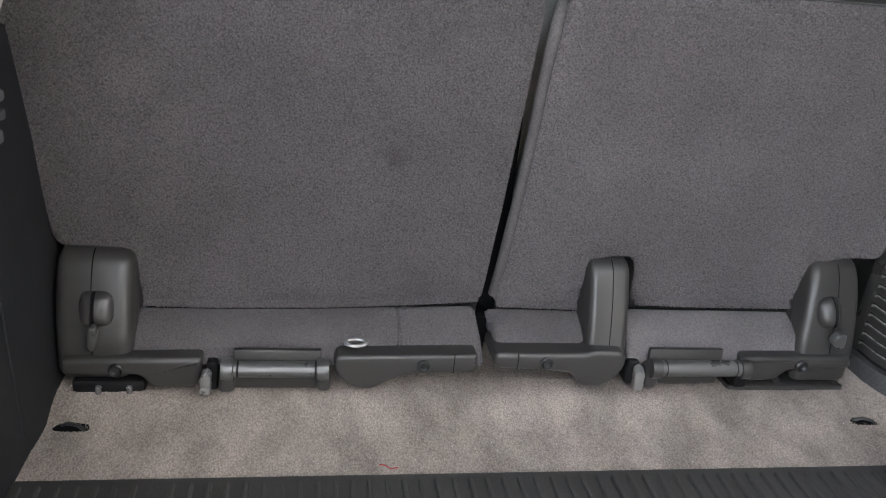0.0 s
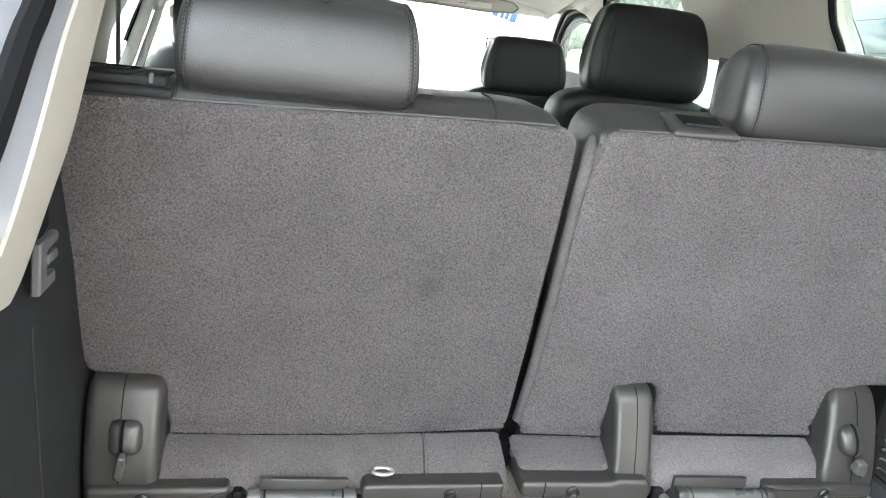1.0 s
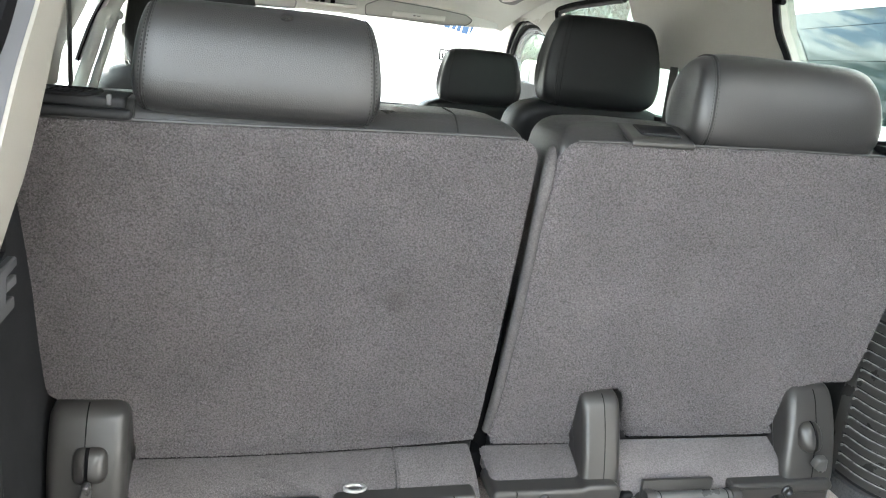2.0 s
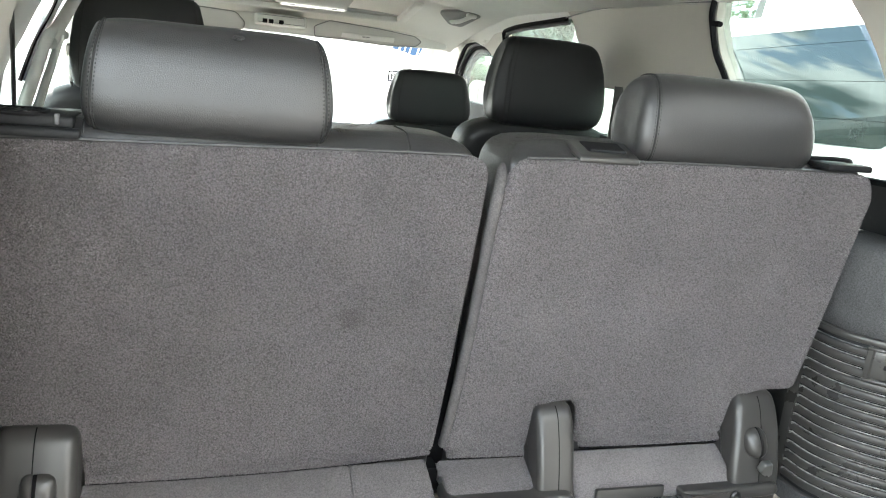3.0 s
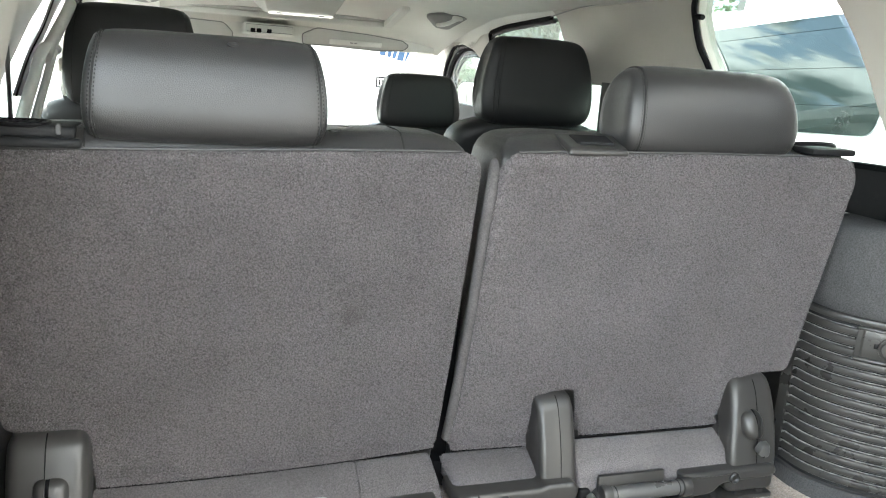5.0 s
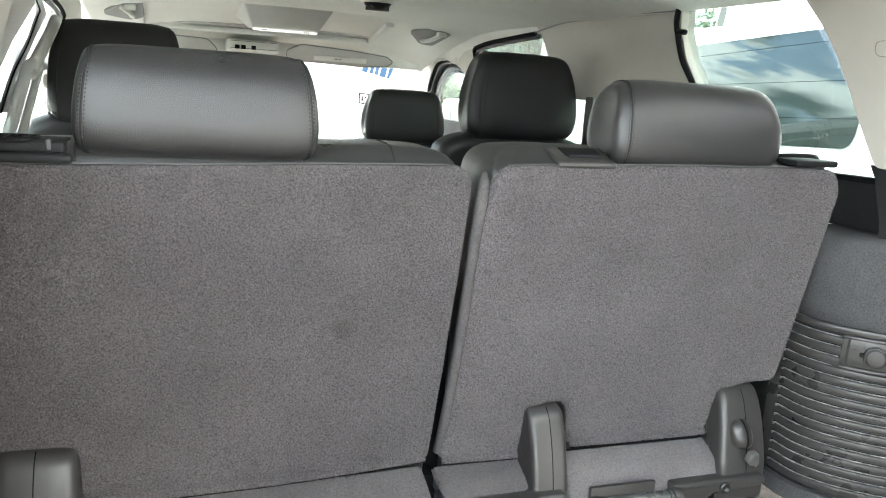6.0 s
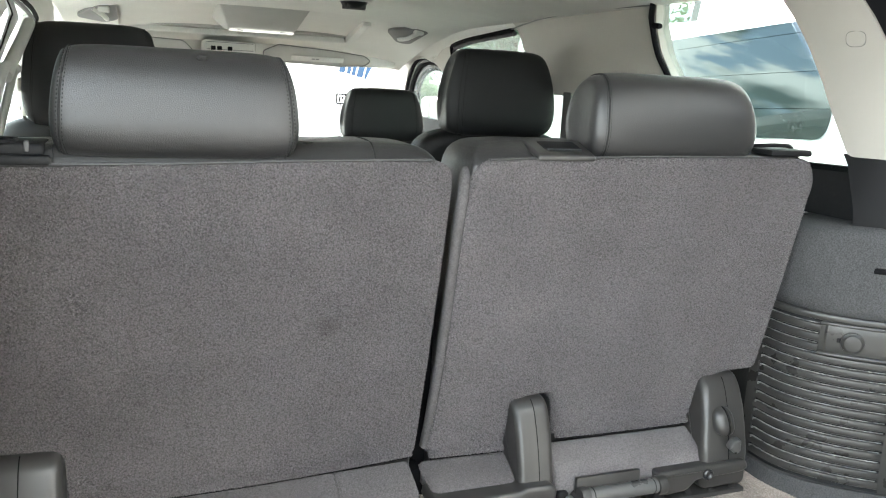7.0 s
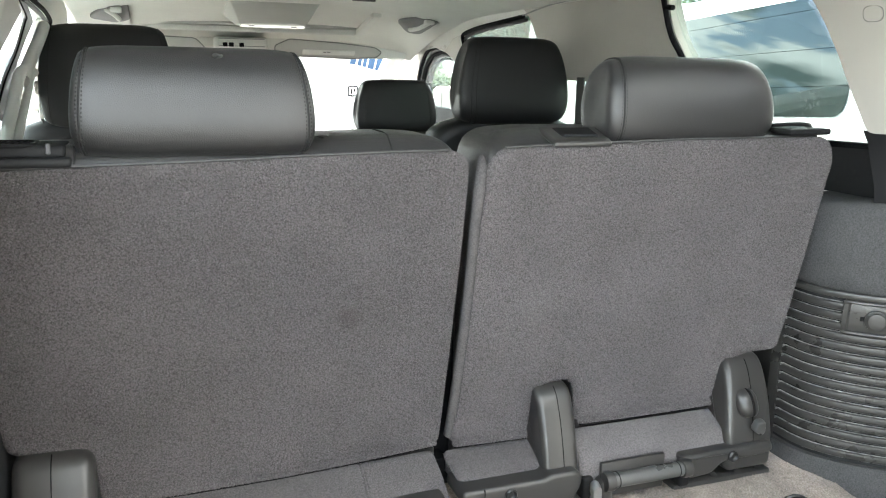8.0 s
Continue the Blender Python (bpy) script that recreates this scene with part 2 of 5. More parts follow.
M_VANGLASS = material("tinted_window", (0.010, 0.016, 0.016), 0.03, metal=0.0, var=0.05, spec=0.62)
_b = M_VANGLASS.node_tree.nodes["Principled BSDF"]
M_VANGLASS.node_tree.links.remove(_b.inputs["Roughness"].links[0])
_b.inputs["Roughness"].default_value = 0.012

# ---- building helpers ----
CX = 0.015


def finish(bm, name, mat, smooth_angle=38):
    bmesh.ops.recalc_face_normals(bm, faces=bm.faces)
    for f in bm.faces:
        f.smooth = True
    for e in bm.edges:
        if len(e.link_faces) == 2:
            e.smooth = e.calc_face_angle(0) < radians(smooth_angle)
    me = bpy.data.meshes.new(name)
    bm.to_mesh(me)
    bm.free()
    me.materials.append(mat)
    return me


def part(name, bm, mat, parent=None, label="", smooth_angle=38):
    ob = new(name, finish(bm, name, mat, smooth_angle))
    if parent is not None:
        root = parent
        while root.parent is not None:
            root = root.parent
        ob.parent = parent
        if root is parent:
            ob.matrix_parent_inverse = Matrix.Translation(root.location).inverted()
    if label:
        tagged(ob, label)
    return ob


def thing(name, at, label, category, group=""):
    e = new(name)
    e.location = at
    e.empty_display_size = 0.05
    return tagged(e, label, category, group)


def structure(name, bm, mat, label, smooth_angle=38):
    return tagged(part(name, bm, mat, None, "", smooth_angle), label, kind="structure")


def box_in(bm, lo, hi, bevel=0.0, seg=2):
    lo, hi = Vector(lo), Vector(hi)
    made = bmesh.ops.create_cube(bm, size=1.0)["verts"]
    for v in made:
        v.co = Vector([(lo[i] + hi[i]) / 2 + v.co[i] * (hi[i] - lo[i]) for i in range(3)])
    if bevel > 0:
        edges = list({e for v in made for e in v.link_edges})
        bmesh.ops.bevel(bm, geom=edges, offset=bevel, segments=seg, profile=0.5, affect="EDGES")
    return bm


def rbox(lo, hi, bevel=0.0, seg=2):
    return box_in(bmesh.new(), lo, hi, bevel, seg)


def fillet(points, radius, steps=5):
    """Round the corners of a closed outline. A point may carry its own radius as third value."""
    out, n = [], len(points)
    for i in range(n):
        p, a, b = Vector(points[i][:2]), Vector(points[i - 1][:2]), Vector(points[(i + 1) % n][:2])
        r = points[i][2] if len(points[i]) > 2 else radius
        u, v = (a - p), (b - p)
        if r <= 0 or u.length < 1e-6 or v.length < 1e-6:
            out.append(p)
            continue
        d = min(r, u.length * 0.48, v.length * 0.48)
        p0, p1 = p + u.normalized() * d, p + v.normalized() * d
        for k in range(steps + 1):
            t = k / steps
            out.append((1 - t) ** 2 * p0 + 2 * t * (1 - t) * p + t * t * p1)
    return out


def inset(points, d):
    """Move a closed outline inward by d, less where a rounded corner is tighter than that."""
    pts = [Vector(p[:2]) for p in points]
    n = len(pts)
    turn = sum(pts[i - 1].x * pts[i].y - pts[i].x * pts[i - 1].y for i in range(n))
    sign = 1.0 if turn > 0 else -1.0
    out = []
    for i in range(n):
        u, v = pts[i] - pts[i - 1], pts[(i + 1) % n] - pts[i]
        lu, lv = max(u.length, 1e-9), max(v.length, 1e-9)
        u, v = u / lu, v / lv
        n0, n1 = Vector((-u.y, u.x)) * sign, Vector((-v.y, v.x)) * sign
        bend = math.atan2(u.cross(v) * sign, u.dot(v))
        reach = d
        if bend > 0.02:
            reach = min(d, 0.92 * min(lu, lv) / (2 * math.tan(min(bend, 2.6) / 2)))
        m = (n0 + n1) / max(0.5, 1 + n0.dot(n1))
        out.append(pts[i] + m * reach)
    return out


def prism(points, axis, lo, hi, bevel=0.0, seg=2, both=True):
    """A closed outline in the two other axes, drawn out along axis from lo to hi, with rounded rims (both, or at lo alone)."""
    bm = bmesh.new()
    spots = {"x": lambda a, b, h: (h, a, b), "y": lambda a, b, h: (a, h, b), "z": lambda a, b, h: (a, b, h)}[axis]
    lo, hi = min(lo, hi), max(lo, hi)
    bevel = min(bevel, (hi - lo) * 0.48)
    steps = [(bevel * (1 - math.sin(a)), bevel * (1 - math.cos(a))) for a in [math.pi / 2 * k / seg for k in range(seg + 1)]] if bevel > 0 else [(0.0, 0.0)]
    levels = [(d, lo + h) for d, h in steps]
    levels += [(d, hi - h) for d, h in reversed(steps)] if both else [(0.0, hi)]
    rings = [[bm.verts.new(spots(p[0], p[1], h)) for p in (inset(points, d) if d > 0 else points)] for d, h in levels]
    n = len(points)
    for a, b in zip(rings, rings[1:]):
        for k in range(n):
            bm.faces.new((a[k], a[(k + 1) % n], b[(k + 1) % n], b[k]))
    bm.faces.new(list(reversed(rings[0])))
    bm.faces.new(rings[-1])
    bmesh.ops.recalc_face_normals(bm, faces=bm.faces)
    return bm


def tube_in(bm, path, radius, sides=8, closed=False, ref=None):
    """A round bar along a path."""
    pts = [Vector(p) for p in path]
    n, rings = len(pts), []
    for i, p in enumerate(pts):
        a = pts[(i - 1) % n] if closed or i else p
        b = pts[(i + 1) % n] if closed or i < n - 1 else p
        d = (b - a).normalized()
        up = Vector(ref) if ref else (Vector((0, 0, 1)) if abs(d.z) < 0.9 else Vector((1, 0, 0)))
        s = d.cross(up).normalized()
        u = s.cross(d)
        rings.append([bm.verts.new(p + radius * (math.cos(2 * math.pi * k / sides) * s + math.sin(2 * math.pi * k / sides) * u)) for k in range(sides)])
    for i in range(n if closed else n - 1):
        a, b = rings[i], rings[(i + 1) % n]
        for k in range(sides):
            bm.faces.new((a[k], a[(k + 1) % sides], b[(k + 1) % sides], b[k]))
    if not closed:
        bm.faces.new(rings[0])
        bm.faces.new(list(reversed(rings[-1])))
    return bm


def tube(path, radius, sides=8, closed=False, ref=None):
    return tube_in(bmesh.new(), path, radius, sides, closed, ref)


def lathe(profile, centre, axis="x", sides=24):
    """Turn a profile of (along, radius) round an axis through centre."""
    bm, rings = bmesh.new(), []
    for s, r in profile:
        ring = []
        for k in range(sides):
            a = 2 * math.pi * k / sides
            c, d = r * math.cos(a), r * math.sin(a)
            ring.append(bm.verts.new(Vector(centre) + Vector({"x": (s, c, d), "y": (c, s, d), "z": (c, d, s)}[axis])))
        rings.append(ring)
    for a, b in zip(rings, rings[1:]):
        for k in range(sides):
            bm.faces.new((a[k], a[(k + 1) % sides], b[(k + 1) % sides], b[k]))
    bm.faces.new(rings[0])
    bm.faces.new(rings[-1])
    return bm


def cut_grid(bm, step, axes):
    for k in axes:
        vals = [v.co[k] for v in bm.verts]
        lo, hi = min(vals), max(vals)
        c = lo + step
        while c < hi - 0.3 * step:
            no = Vector([1.0 if i == k else 0.0 for i in range(3)])
            bmesh.ops.bisect_plane(bm, geom=list(bm.verts) + list(bm.edges) + list(bm.faces), plane_co=no * c, plane_no=no)
            c += step


def sheet(outline, place, thickness, step=0.05, axes=(1, 2)):
    """An outline in (y, z), cut fine, laid on the surface x = place(y, z) and thickened outward."""
    bm = bmesh.new()
    face = bm.faces.new([bm.verts.new((0, p[0], p[1])) for p in outline])
    cut_grid(bm, step, axes)
    bmesh.ops.triangulate(bm, faces=[f for f in bm.faces if len(f.verts) > 4])
    for v in bm.verts:
        v.co.x = place(v.co.y, v.co.z)
    ext = bmesh.ops.extrude_face_region(bm, geom=list(bm.faces))["geom"]
    bmesh.ops.translate(bm, verts=[g for g in ext if isinstance(g, bmesh.types.BMVert)], vec=(thickness, 0, 0))
    return bm


def interp(table, v):
    if v <= table[0][0]:
        return table[0][1]
    for (a, p), (b, q) in zip(table, table[1:]):
        if v <= b:
            return p + (q - p) * (v - a) / (b - a)
    return table[-1][1]

# ---- the ground and the cabin shell ----
bm = bmesh.new()
GZ = -0.78
bm.faces.new([bm.verts.new((x, y, GZ)) for x, y in ((-400, -400), (400, -400), (400, 400), (-400, 400))])
structure("ground", bm, M_ASPHALT, "sunlit pale concrete parking lot")

SIDE = [(-0.2, 0.70), (0.0, 0.70), (0.50, 0.715), (0.60, 0.735), (0.75, 0.725), (0.85, 0.70), (0.90, 0.675), (0.96, 0.62)]


def flare(y):
    return 4.8 * max(0.0, 0.03 - y) ** 2 if y > -0.14 else 4.8 * 0.17 ** 2 + 0.75 * (-0.14 - y)


def side_right(y, z):
    return interp(SIDE, z) + 0.45 * flare(y)


def side_left(y, z):
    return -0.020 - interp(SIDE, z)


def roof_z(x, y):
    zr = 0.958 - 0.135 * (max(0.0, y - 1.5) / 0.95) ** 2
    return zr - 0.055 * (abs(x - CX) / 0.66) ** 3


def cabin_floor():
    bm = rbox((-0.612, -0.186, -0.03), (0.70, 0.62, 0.0))
    cut_grid(bm, 0.03, (0, 1))
    for v in bm.verts:
        if v.co.z > -0.01:
            k = max(0.0, min(1.0, (v.co.y + 0.10) / 0.08))
            v.co.z += 0.0025 * noise.noise(Vector((v.co.x * 9, v.co.y * 9, 0.3))) + 0.014 * k * k * (3 - 2 * k)
            for px, py in ((-0.578, -0.066), (0.597, -0.062)):
                d = math.hypot((v.co.x - px) / 0.06, (v.co.y - py) / 0.045)
                if d < 1:
                    v.co.z -= 0.012 * (1 - d * d)
    return bm


cargo_floor = structure("floor", cabin_floor(), M_FLOOR, "worn grey-beige loop pile cargo carpet")
structure("floor_front", rbox((-0.70, 0.62, -0.06), (0.73, 3.1, -0.02)), M_FLOOR, "grey-beige cabin floor carpet")

# ribbed sill plate behind the carpet
sill = structure("sill_plate", rbox((-0.66, -0.42, -0.02), (0.80, -0.184, 0.004), 0.003), M_RUBBER, "dusty black ribbed plastic cargo sill plate")
rib_mesh = finish(rbox((-0.0032, -0.40, 0.0), (0.0032, -0.199, 0.0095), 0.0025, 2), "rib", M_RUBBER)
for i in range(66):
    rib = new("rib", rib_mesh)
    rib.parent = sill
    rib.location = (-0.64 + i * 0.0215, 0, 0)
structure("bumper", rbox((-0.9, -0.60, -0.40), (1.0, -0.42, -0.03), 0.03, 3), M_TRIM, "dark plastic rear bumper top")

# headliner, with thickness, and the roof skin over it
bm = bmesh.new()
NX, NY = 24, 36
grid = [[bm.verts.new((x, y, roof_z(x, y))) for x in [CX - 0.67 + 1.34 * i / NX for i in range(NX + 1)]]
        for y in [-0.02 + 2.50 * j / NY for j in range(NY + 1)]]
for j in range(NY):
    for i in range(NX):
        bm.faces.new((grid[j][i], grid[j][i + 1], grid[j + 1][i + 1], grid[j + 1][i]))
ext = bmesh.ops.extrude_face_region(bm, geom=list(bm.faces))["geom"]
bmesh.ops.translate(bm, verts=[g for g in ext if isinstance(g, bmesh.types.BMVert)], vec=(0, 0, 0.05))
structure("ceiling", bm, M_HEADLINER, "pale grey cloth headliner")

bm = bmesh.new()
edge_y = lambda x: 1.82 + 0.30 * max(0.0, abs(x - CX) - 0.35)
grid = []
for i in range(25):
    x = CX - 0.655 + 1.31 * i / 24
    ys_ = [0.0 + (edge_y(x) - 0.012) * j / 24 for j in range(25)]
    dip = 0.005 + 0.007 * max(0.0, min(1.0, (0.62 - abs(x - CX)) / 0.17))
    row = [bm.verts.new((x, y, roof_z(x, y) - dip)) for y in ys_]
    row += [bm.verts.new((x, edge_y(x) - 0.004, roof_z(x, edge_y(x)) - dip * 0.8)), bm.verts.new((x, edge_y(x), roof_z(x, edge_y(x)) - 0.005)), bm.verts.new((x, edge_y(x) + 0.001, roof_z(x, edge_y(x)) + 0.003))]
    grid.append(row)
for a, b in zip(grid, grid[1:]):
    for j in range(len(a) - 1):
        bm.faces.new((a[j], b[j], b[j + 1], a[j + 1]))
structure("ceiling_rear", bm, M_HEADLINER, "lower rear section of the pale grey headliner", 60)
structure("roof_rear_edge", rbox((-0.70, -0.14, 0.962), (0.73, 0.01, 1.05), 0.01, 2), M_TRIM, "dark rear edge of the roof over the opening")
RAIL = [(-0.1, 0.955), (1.5, 0.955), (2.0, 0.925), (2.4, 0.86), (2.6, 0.825), (2.8, 0.745), (3.1, 0.585)]
for side, x0, x1 in (("left", -0.80, -0.66), ("right", 0.665, 0.82)):
    bm = prism([(y, z) for y, z in RAIL] + [(y + 0.02, z + 0.06) for y, z in reversed(RAIL)], "x", x0, x1, 0.01, 2)
    structure(f"roof_rail_{side}", bm, M_WHITEPAINT, "white painted roof edge above the doors")
bm = bmesh.new()
grid = [[bm.verts.new((x, y, roof_z(x, y) + 0.056)) for x in [CX - 0.70 + 1.40 * i / 12 for i in range(13)]] for y in [-0.04 + 2.54 * j / 18 for j in range(19)]]
for j in range(18):
    for i in range(12):
        bm.faces.new((grid[j][i], grid[j][i + 1], grid[j + 1][i + 1], grid[j + 1][i]))
ext = bmesh.ops.extrude_face_region(bm, geom=list(bm.faces))["geom"]
bmesh.ops.translate(bm, verts=[g for g in ext if isinstance(g, bmesh.types.BMVert)], vec=(0, 0, 0.012))
structure("roof", bm, M_WHITEPAINT, "white painted roof skin")
# lower side walls
structure("wall_left", sheet([(-0.30, -0.03), (0.62, -0.03), (0.62, 0.50), (-0.02, 0.50), (-0.05, 0.44), (-0.22, 0.40), (-0.30, 0.40)],
                             lambda y, z: -0.607 - 0.012 * z / 0.4 - 0.05 * max(0, z - 0.38), -0.04), M_TRIM, "charcoal textured plastic cargo side trim")
structure("wall_left_front", sheet([(0.62, -0.06), (3.1, -0.06), (3.1, 0.50), (0.62, 0.50)], lambda y, z: -0.765, -0.03, 0.3), M_TRIM,
          "charcoal door trim")
structure("wall_right_front", sheet([(0.10, -0.06), (3.1, -0.06), (3.1, 0.56), (0.62, 0.56), (0.10, 0.50)], lambda y, z: 0.725, 0.04, 0.3), M_TRIM,
          "charcoal door trim")
structure("firewall", rbox((-0.72, 3.08, -0.06), (0.75, 3.12, 0.35)), M_PLASTIC_DARK, "dark front bulkhead under the windscreen")
structure("dashboard", rbox((-0.70, 2.65, 0.05), (0.73, 3.08, 0.33), 0.05, 3), M_TRIM, "charcoal dashboard top")


def wall_x(y, z=0.2):
    return 0.668 + flare(y)


# right lower wall: plain skirt, grille carrier, felt upper trim with ledge
structure("wall_right", sheet([(-0.30, -0.03), (0.10, -0.03), (0.10, 0.045), (-0.30, 0.045)], lambda y, z: wall_x(y) - 0.012, 0.05, 0.02),
          M_TRIM_FELT, "charcoal plastic skirt of the cargo side trim")

# beige pillars, right and mirrored left
D_PILLAR = [(0.003, 0.618), (0.061, 0.718), (0.103, 0.805), (0.149, 0.883), (0.185, 0.945), (0.025, 0.945), (-0.015, 0.874), (-0.055, 0.79), (-0.115, 0.70), (-0.185, 0.62)]
C_PILLAR = [(0.415, 0.55), (0.46, 0.68), (0.510, 0.757), (0.535, 0.80), (0.543, 0.86), (0.518, 0.90), (0.475, 0.945), (1.30, 0.945), (1.25, 0.885), (1.245, 0.828), (1.119, 0.692), (0.78, 0.686), (0.75, 0.55)]
B_PILLAR = [(1.835, 0.56), (1.830, 0.852), (1.97, 0.84), (2.15, 0.806), (2.07, 0.783), (2.0, 0.750), (1.94, 0.70), (1.90, 0.65), (1.88, 0.56)]
HEADER = [(1.30, 0.945), (1.25, 0.885), (1.74, 0.866), (1.97, 0.838), (2.10, 0.790), (2.2, 0.808), (2.36, 0.804), (2.55, 0.755), (2.60, 0.80), (2.40, 0.88), (2.0, 0.93)]
A_PILLAR = [(2.20, 0.814), (2.36, 0.797), (2.46, 0.748), (2.52, 0.68), (2.54, 0.55), (3.08, 0.54), (2.80, 0.72), (2.60, 0.81), (2.36, 0.85)]
for tag, outline in (("d_pillar", D_PILLAR), ("c_pillar", C_PILLAR), ("b_pillar", B_PILLAR), ("roof_side", HEADER), ("a_pillar", A_PILLAR)):
    for side, fn, th in (("right", side_right, 0.035), ("left", side_left, -0.035)):
        if tag == "d_pillar" and side == "left":
            continue
        if tag == "c_pillar" and side == "left":
            outline = outline[:8] + [(1.40, 0.90), (1.35, 0.852), (1.18, 0.761), (1.018, 0.687), (0.86, 0.62), (0.75, 0.55)]
        pts = fillet(outline, 0.012, 3)
        structure(f"{tag}_{side}", sheet(pts, fn, th, 0.06), M_BEIGE if tag != "roof_side" else M_HEADLINER, "beige moulded plastic pillar trim" if tag != "roof_side" else "pale grey headliner edge above the doors")

# dark foot of the right rear pillar and the dark panel under the quarter window
structure("pillar_foot", sheet([(0.016, 0.622), (-0.185, 0.624), (-0.22, 0.50), (-0.035, 0.50), (-0.028, 0.53), (0.004, 0.60)], lambda y, z: side_right(y, z) + 0.004, 0.03, 0.04),
          M_PLASTIC_DARK, "black plastic foot of the rear pillar trim")
structure("window_ledge", sheet([(-0.06, 0.50), (0.62, 0.50), (0.62, 0.575), (-0.06, 0.592)], lambda y, z: 0.79 - 0.25 * (z - 0.50), 0.03, 0.05),
          M_TRIM, "dark slate trim panel under the quarter window")
structure("window_rubber", sheet([(-0.03, 0.590), (0.60, 0.573), (0.60, 0.582), (-0.03, 0.600)], lambda y, z: 0.755, 0.03, 0.08), M_SEALRUBBER, "black rubber sill seal")

structure("window_ledge_left", sheet([(-0.06, 0.49), (0.62, 0.49), (0.62, 0.590), (-0.06, 0.600)], lambda y, z: -0.805 + 0.25 * (z - 0.50), -0.03, 0.05),
          M_TRIM, "dark slate trim panel under the quarter window")
structure("side_shelf_left", rbox((-0.80, -0.10, 0.470), (-0.640, 0.66, 0.500), 0.008, 2), M_TRIM, "dark plastic shelf along the cargo side")
structure("corner_trim_left", sheet([(-0.25, 0.40), (-0.06, 0.44), (0.10, 0.62), (0.24, 0.95), (0.10, 0.95), (-0.02, 0.80), (-0.16, 0.60)], lambda y, z: -0.735, -0.03, 0.1), M_TRIM, "dark inner side of the rear corner")
# felt upper trim with rounded ledge, right side
bm = bmesh.new()
PROFILE = [(0.004, 0.352), (0.001, 0.38), (0.0, 0.43), (0.001, 0.462), (0.004, 0.477), (0.010, 0.487), (0.020, 0.493), (0.045, 0.4965), (0.09, 0.499), (0.13, 0.501)]
ys = [0.12 - 0.02 * i for i in range(22)]
rows = [[bm.verts.new((wall_x(y) + dx + 0.002, y, z + 0.14 * min(0.20, max(0, 0.03 - y)) * (z - 0.352) / 0.15)) for dx, z in PROFILE] for y in ys]
for a, b in zip(rows, rows[1:]):
    for k in range(len(PROFILE) - 1):
        bm.faces.new((a[k], a[k + 1], b[k + 1], b[k]))
ext = bmesh.ops.extrude_face_region(bm, geom=list(bm.faces))["geom"]
bmesh.ops.translate(bm, verts=[g for g in ext if isinstance(g, bmesh.types.BMVert)], vec=(0.02, 0, -0.012))
structure("upper_trim_right", bm, M_TRIM_FELT, "slate grey felted upper side trim with a ledge", 60)

# windows
structure("window_1", sheet([(0.0, 0.59), (0.42, 0.585), (0.60, 0.92), (0.20, 0.92)], lambda y, z: side_right(y, z) + 0.02, 0.004, 0.1), M_TINTGLASS, "quarter window glass").visible_shadow = False
structure("window_2", sheet([(0.70, 0.50), (1.82, 0.50), (1.82, 0.88), (1.20, 0.885), (0.70, 0.72)], lambda y, z: side_right(y, z) + 0.02, 0.004, 0.1), M_DOORGLASS, "tinted rear door window glass").visible_shadow = False
structure("window_3", sheet([(1.98, 0.55), (3.0, 0.55), (2.55, 0.78), (2.2, 0.83), (2.0, 0.83)], lambda y, z: side_right(y, z) + 0.02, 0.004, 0.1), M_GLASS, "front door window glass").visible_shadow = False
structure("window_4", sheet([(0.0, 0.59), (0.42, 0.585), (0.60, 0.92), (0.20, 0.92)], lambda y, z: side_left(y, z) - 0.02, -0.004, 0.1), M_PRIVACY, "dark quarter window glass")
structure("window_5", sheet([(0.70, 0.50), (1.82, 0.50), (1.82, 0.88), (1.20, 0.885), (0.70, 0.72)], lambda y, z: side_left(y, z) - 0.02, -0.004, 0.1), M_GLASS, "rear door window glass").visible_shadow = False
structure("window_6", sheet([(1.98, 0.55), (3.0, 0.55), (2.55, 0.78), (2.2, 0.83), (2.0, 0.83)], lambda y, z: side_left(y, z) - 0.02, -0.004, 0.1), M_GLASS, "front door window glass").visible_shadow = False
bm = bmesh.new()
ws = [bm.verts.new(p) for p in ((-0.58, 2.44, 0.80), (0.61, 2.44, 0.80), (0.72, 3.10, 0.34), (-0.69, 3.10, 0.34))]
bm.faces.new(ws)
structure("windscreen", bm, M_GLASS, "clear windscreen glass").visible_shadow = False

structure("header", rbox((-0.62, 2.41, 0.762), (0.65, 2.50, 0.845), 0.012, 2), M_HEADLINER, "pale headliner edge above the windscreen")

# black door and window seals on the right side
def seal(points, fn, radius, sides=6):
    return tube([(fn(y, z) * 0.985, y, z) for y, z in points], radius, sides)


def smooth_path(points, n=6):
    out = []
    for i in range(len(points) - 1):
        p0, p1, p2, p3 = points[max(i - 1, 0)], points[i], points[i + 1], points[min(i + 2, len(points) - 1)]
        for k in range(n):
            t = k / n
            out.append(tuple(0.5 * (2 * p1[j] + (p2[j] - p0[j]) * t + (2 * p0[j] - 5 * p1[j] + 4 * p2[j] - p3[j]) * t * t + (3 * p1[j] - p0[j] - 3 * p2[j] + p3[j]) * t ** 3) for j in range(len(p1))))
    out.append(tuple(points[-1]))
    return out


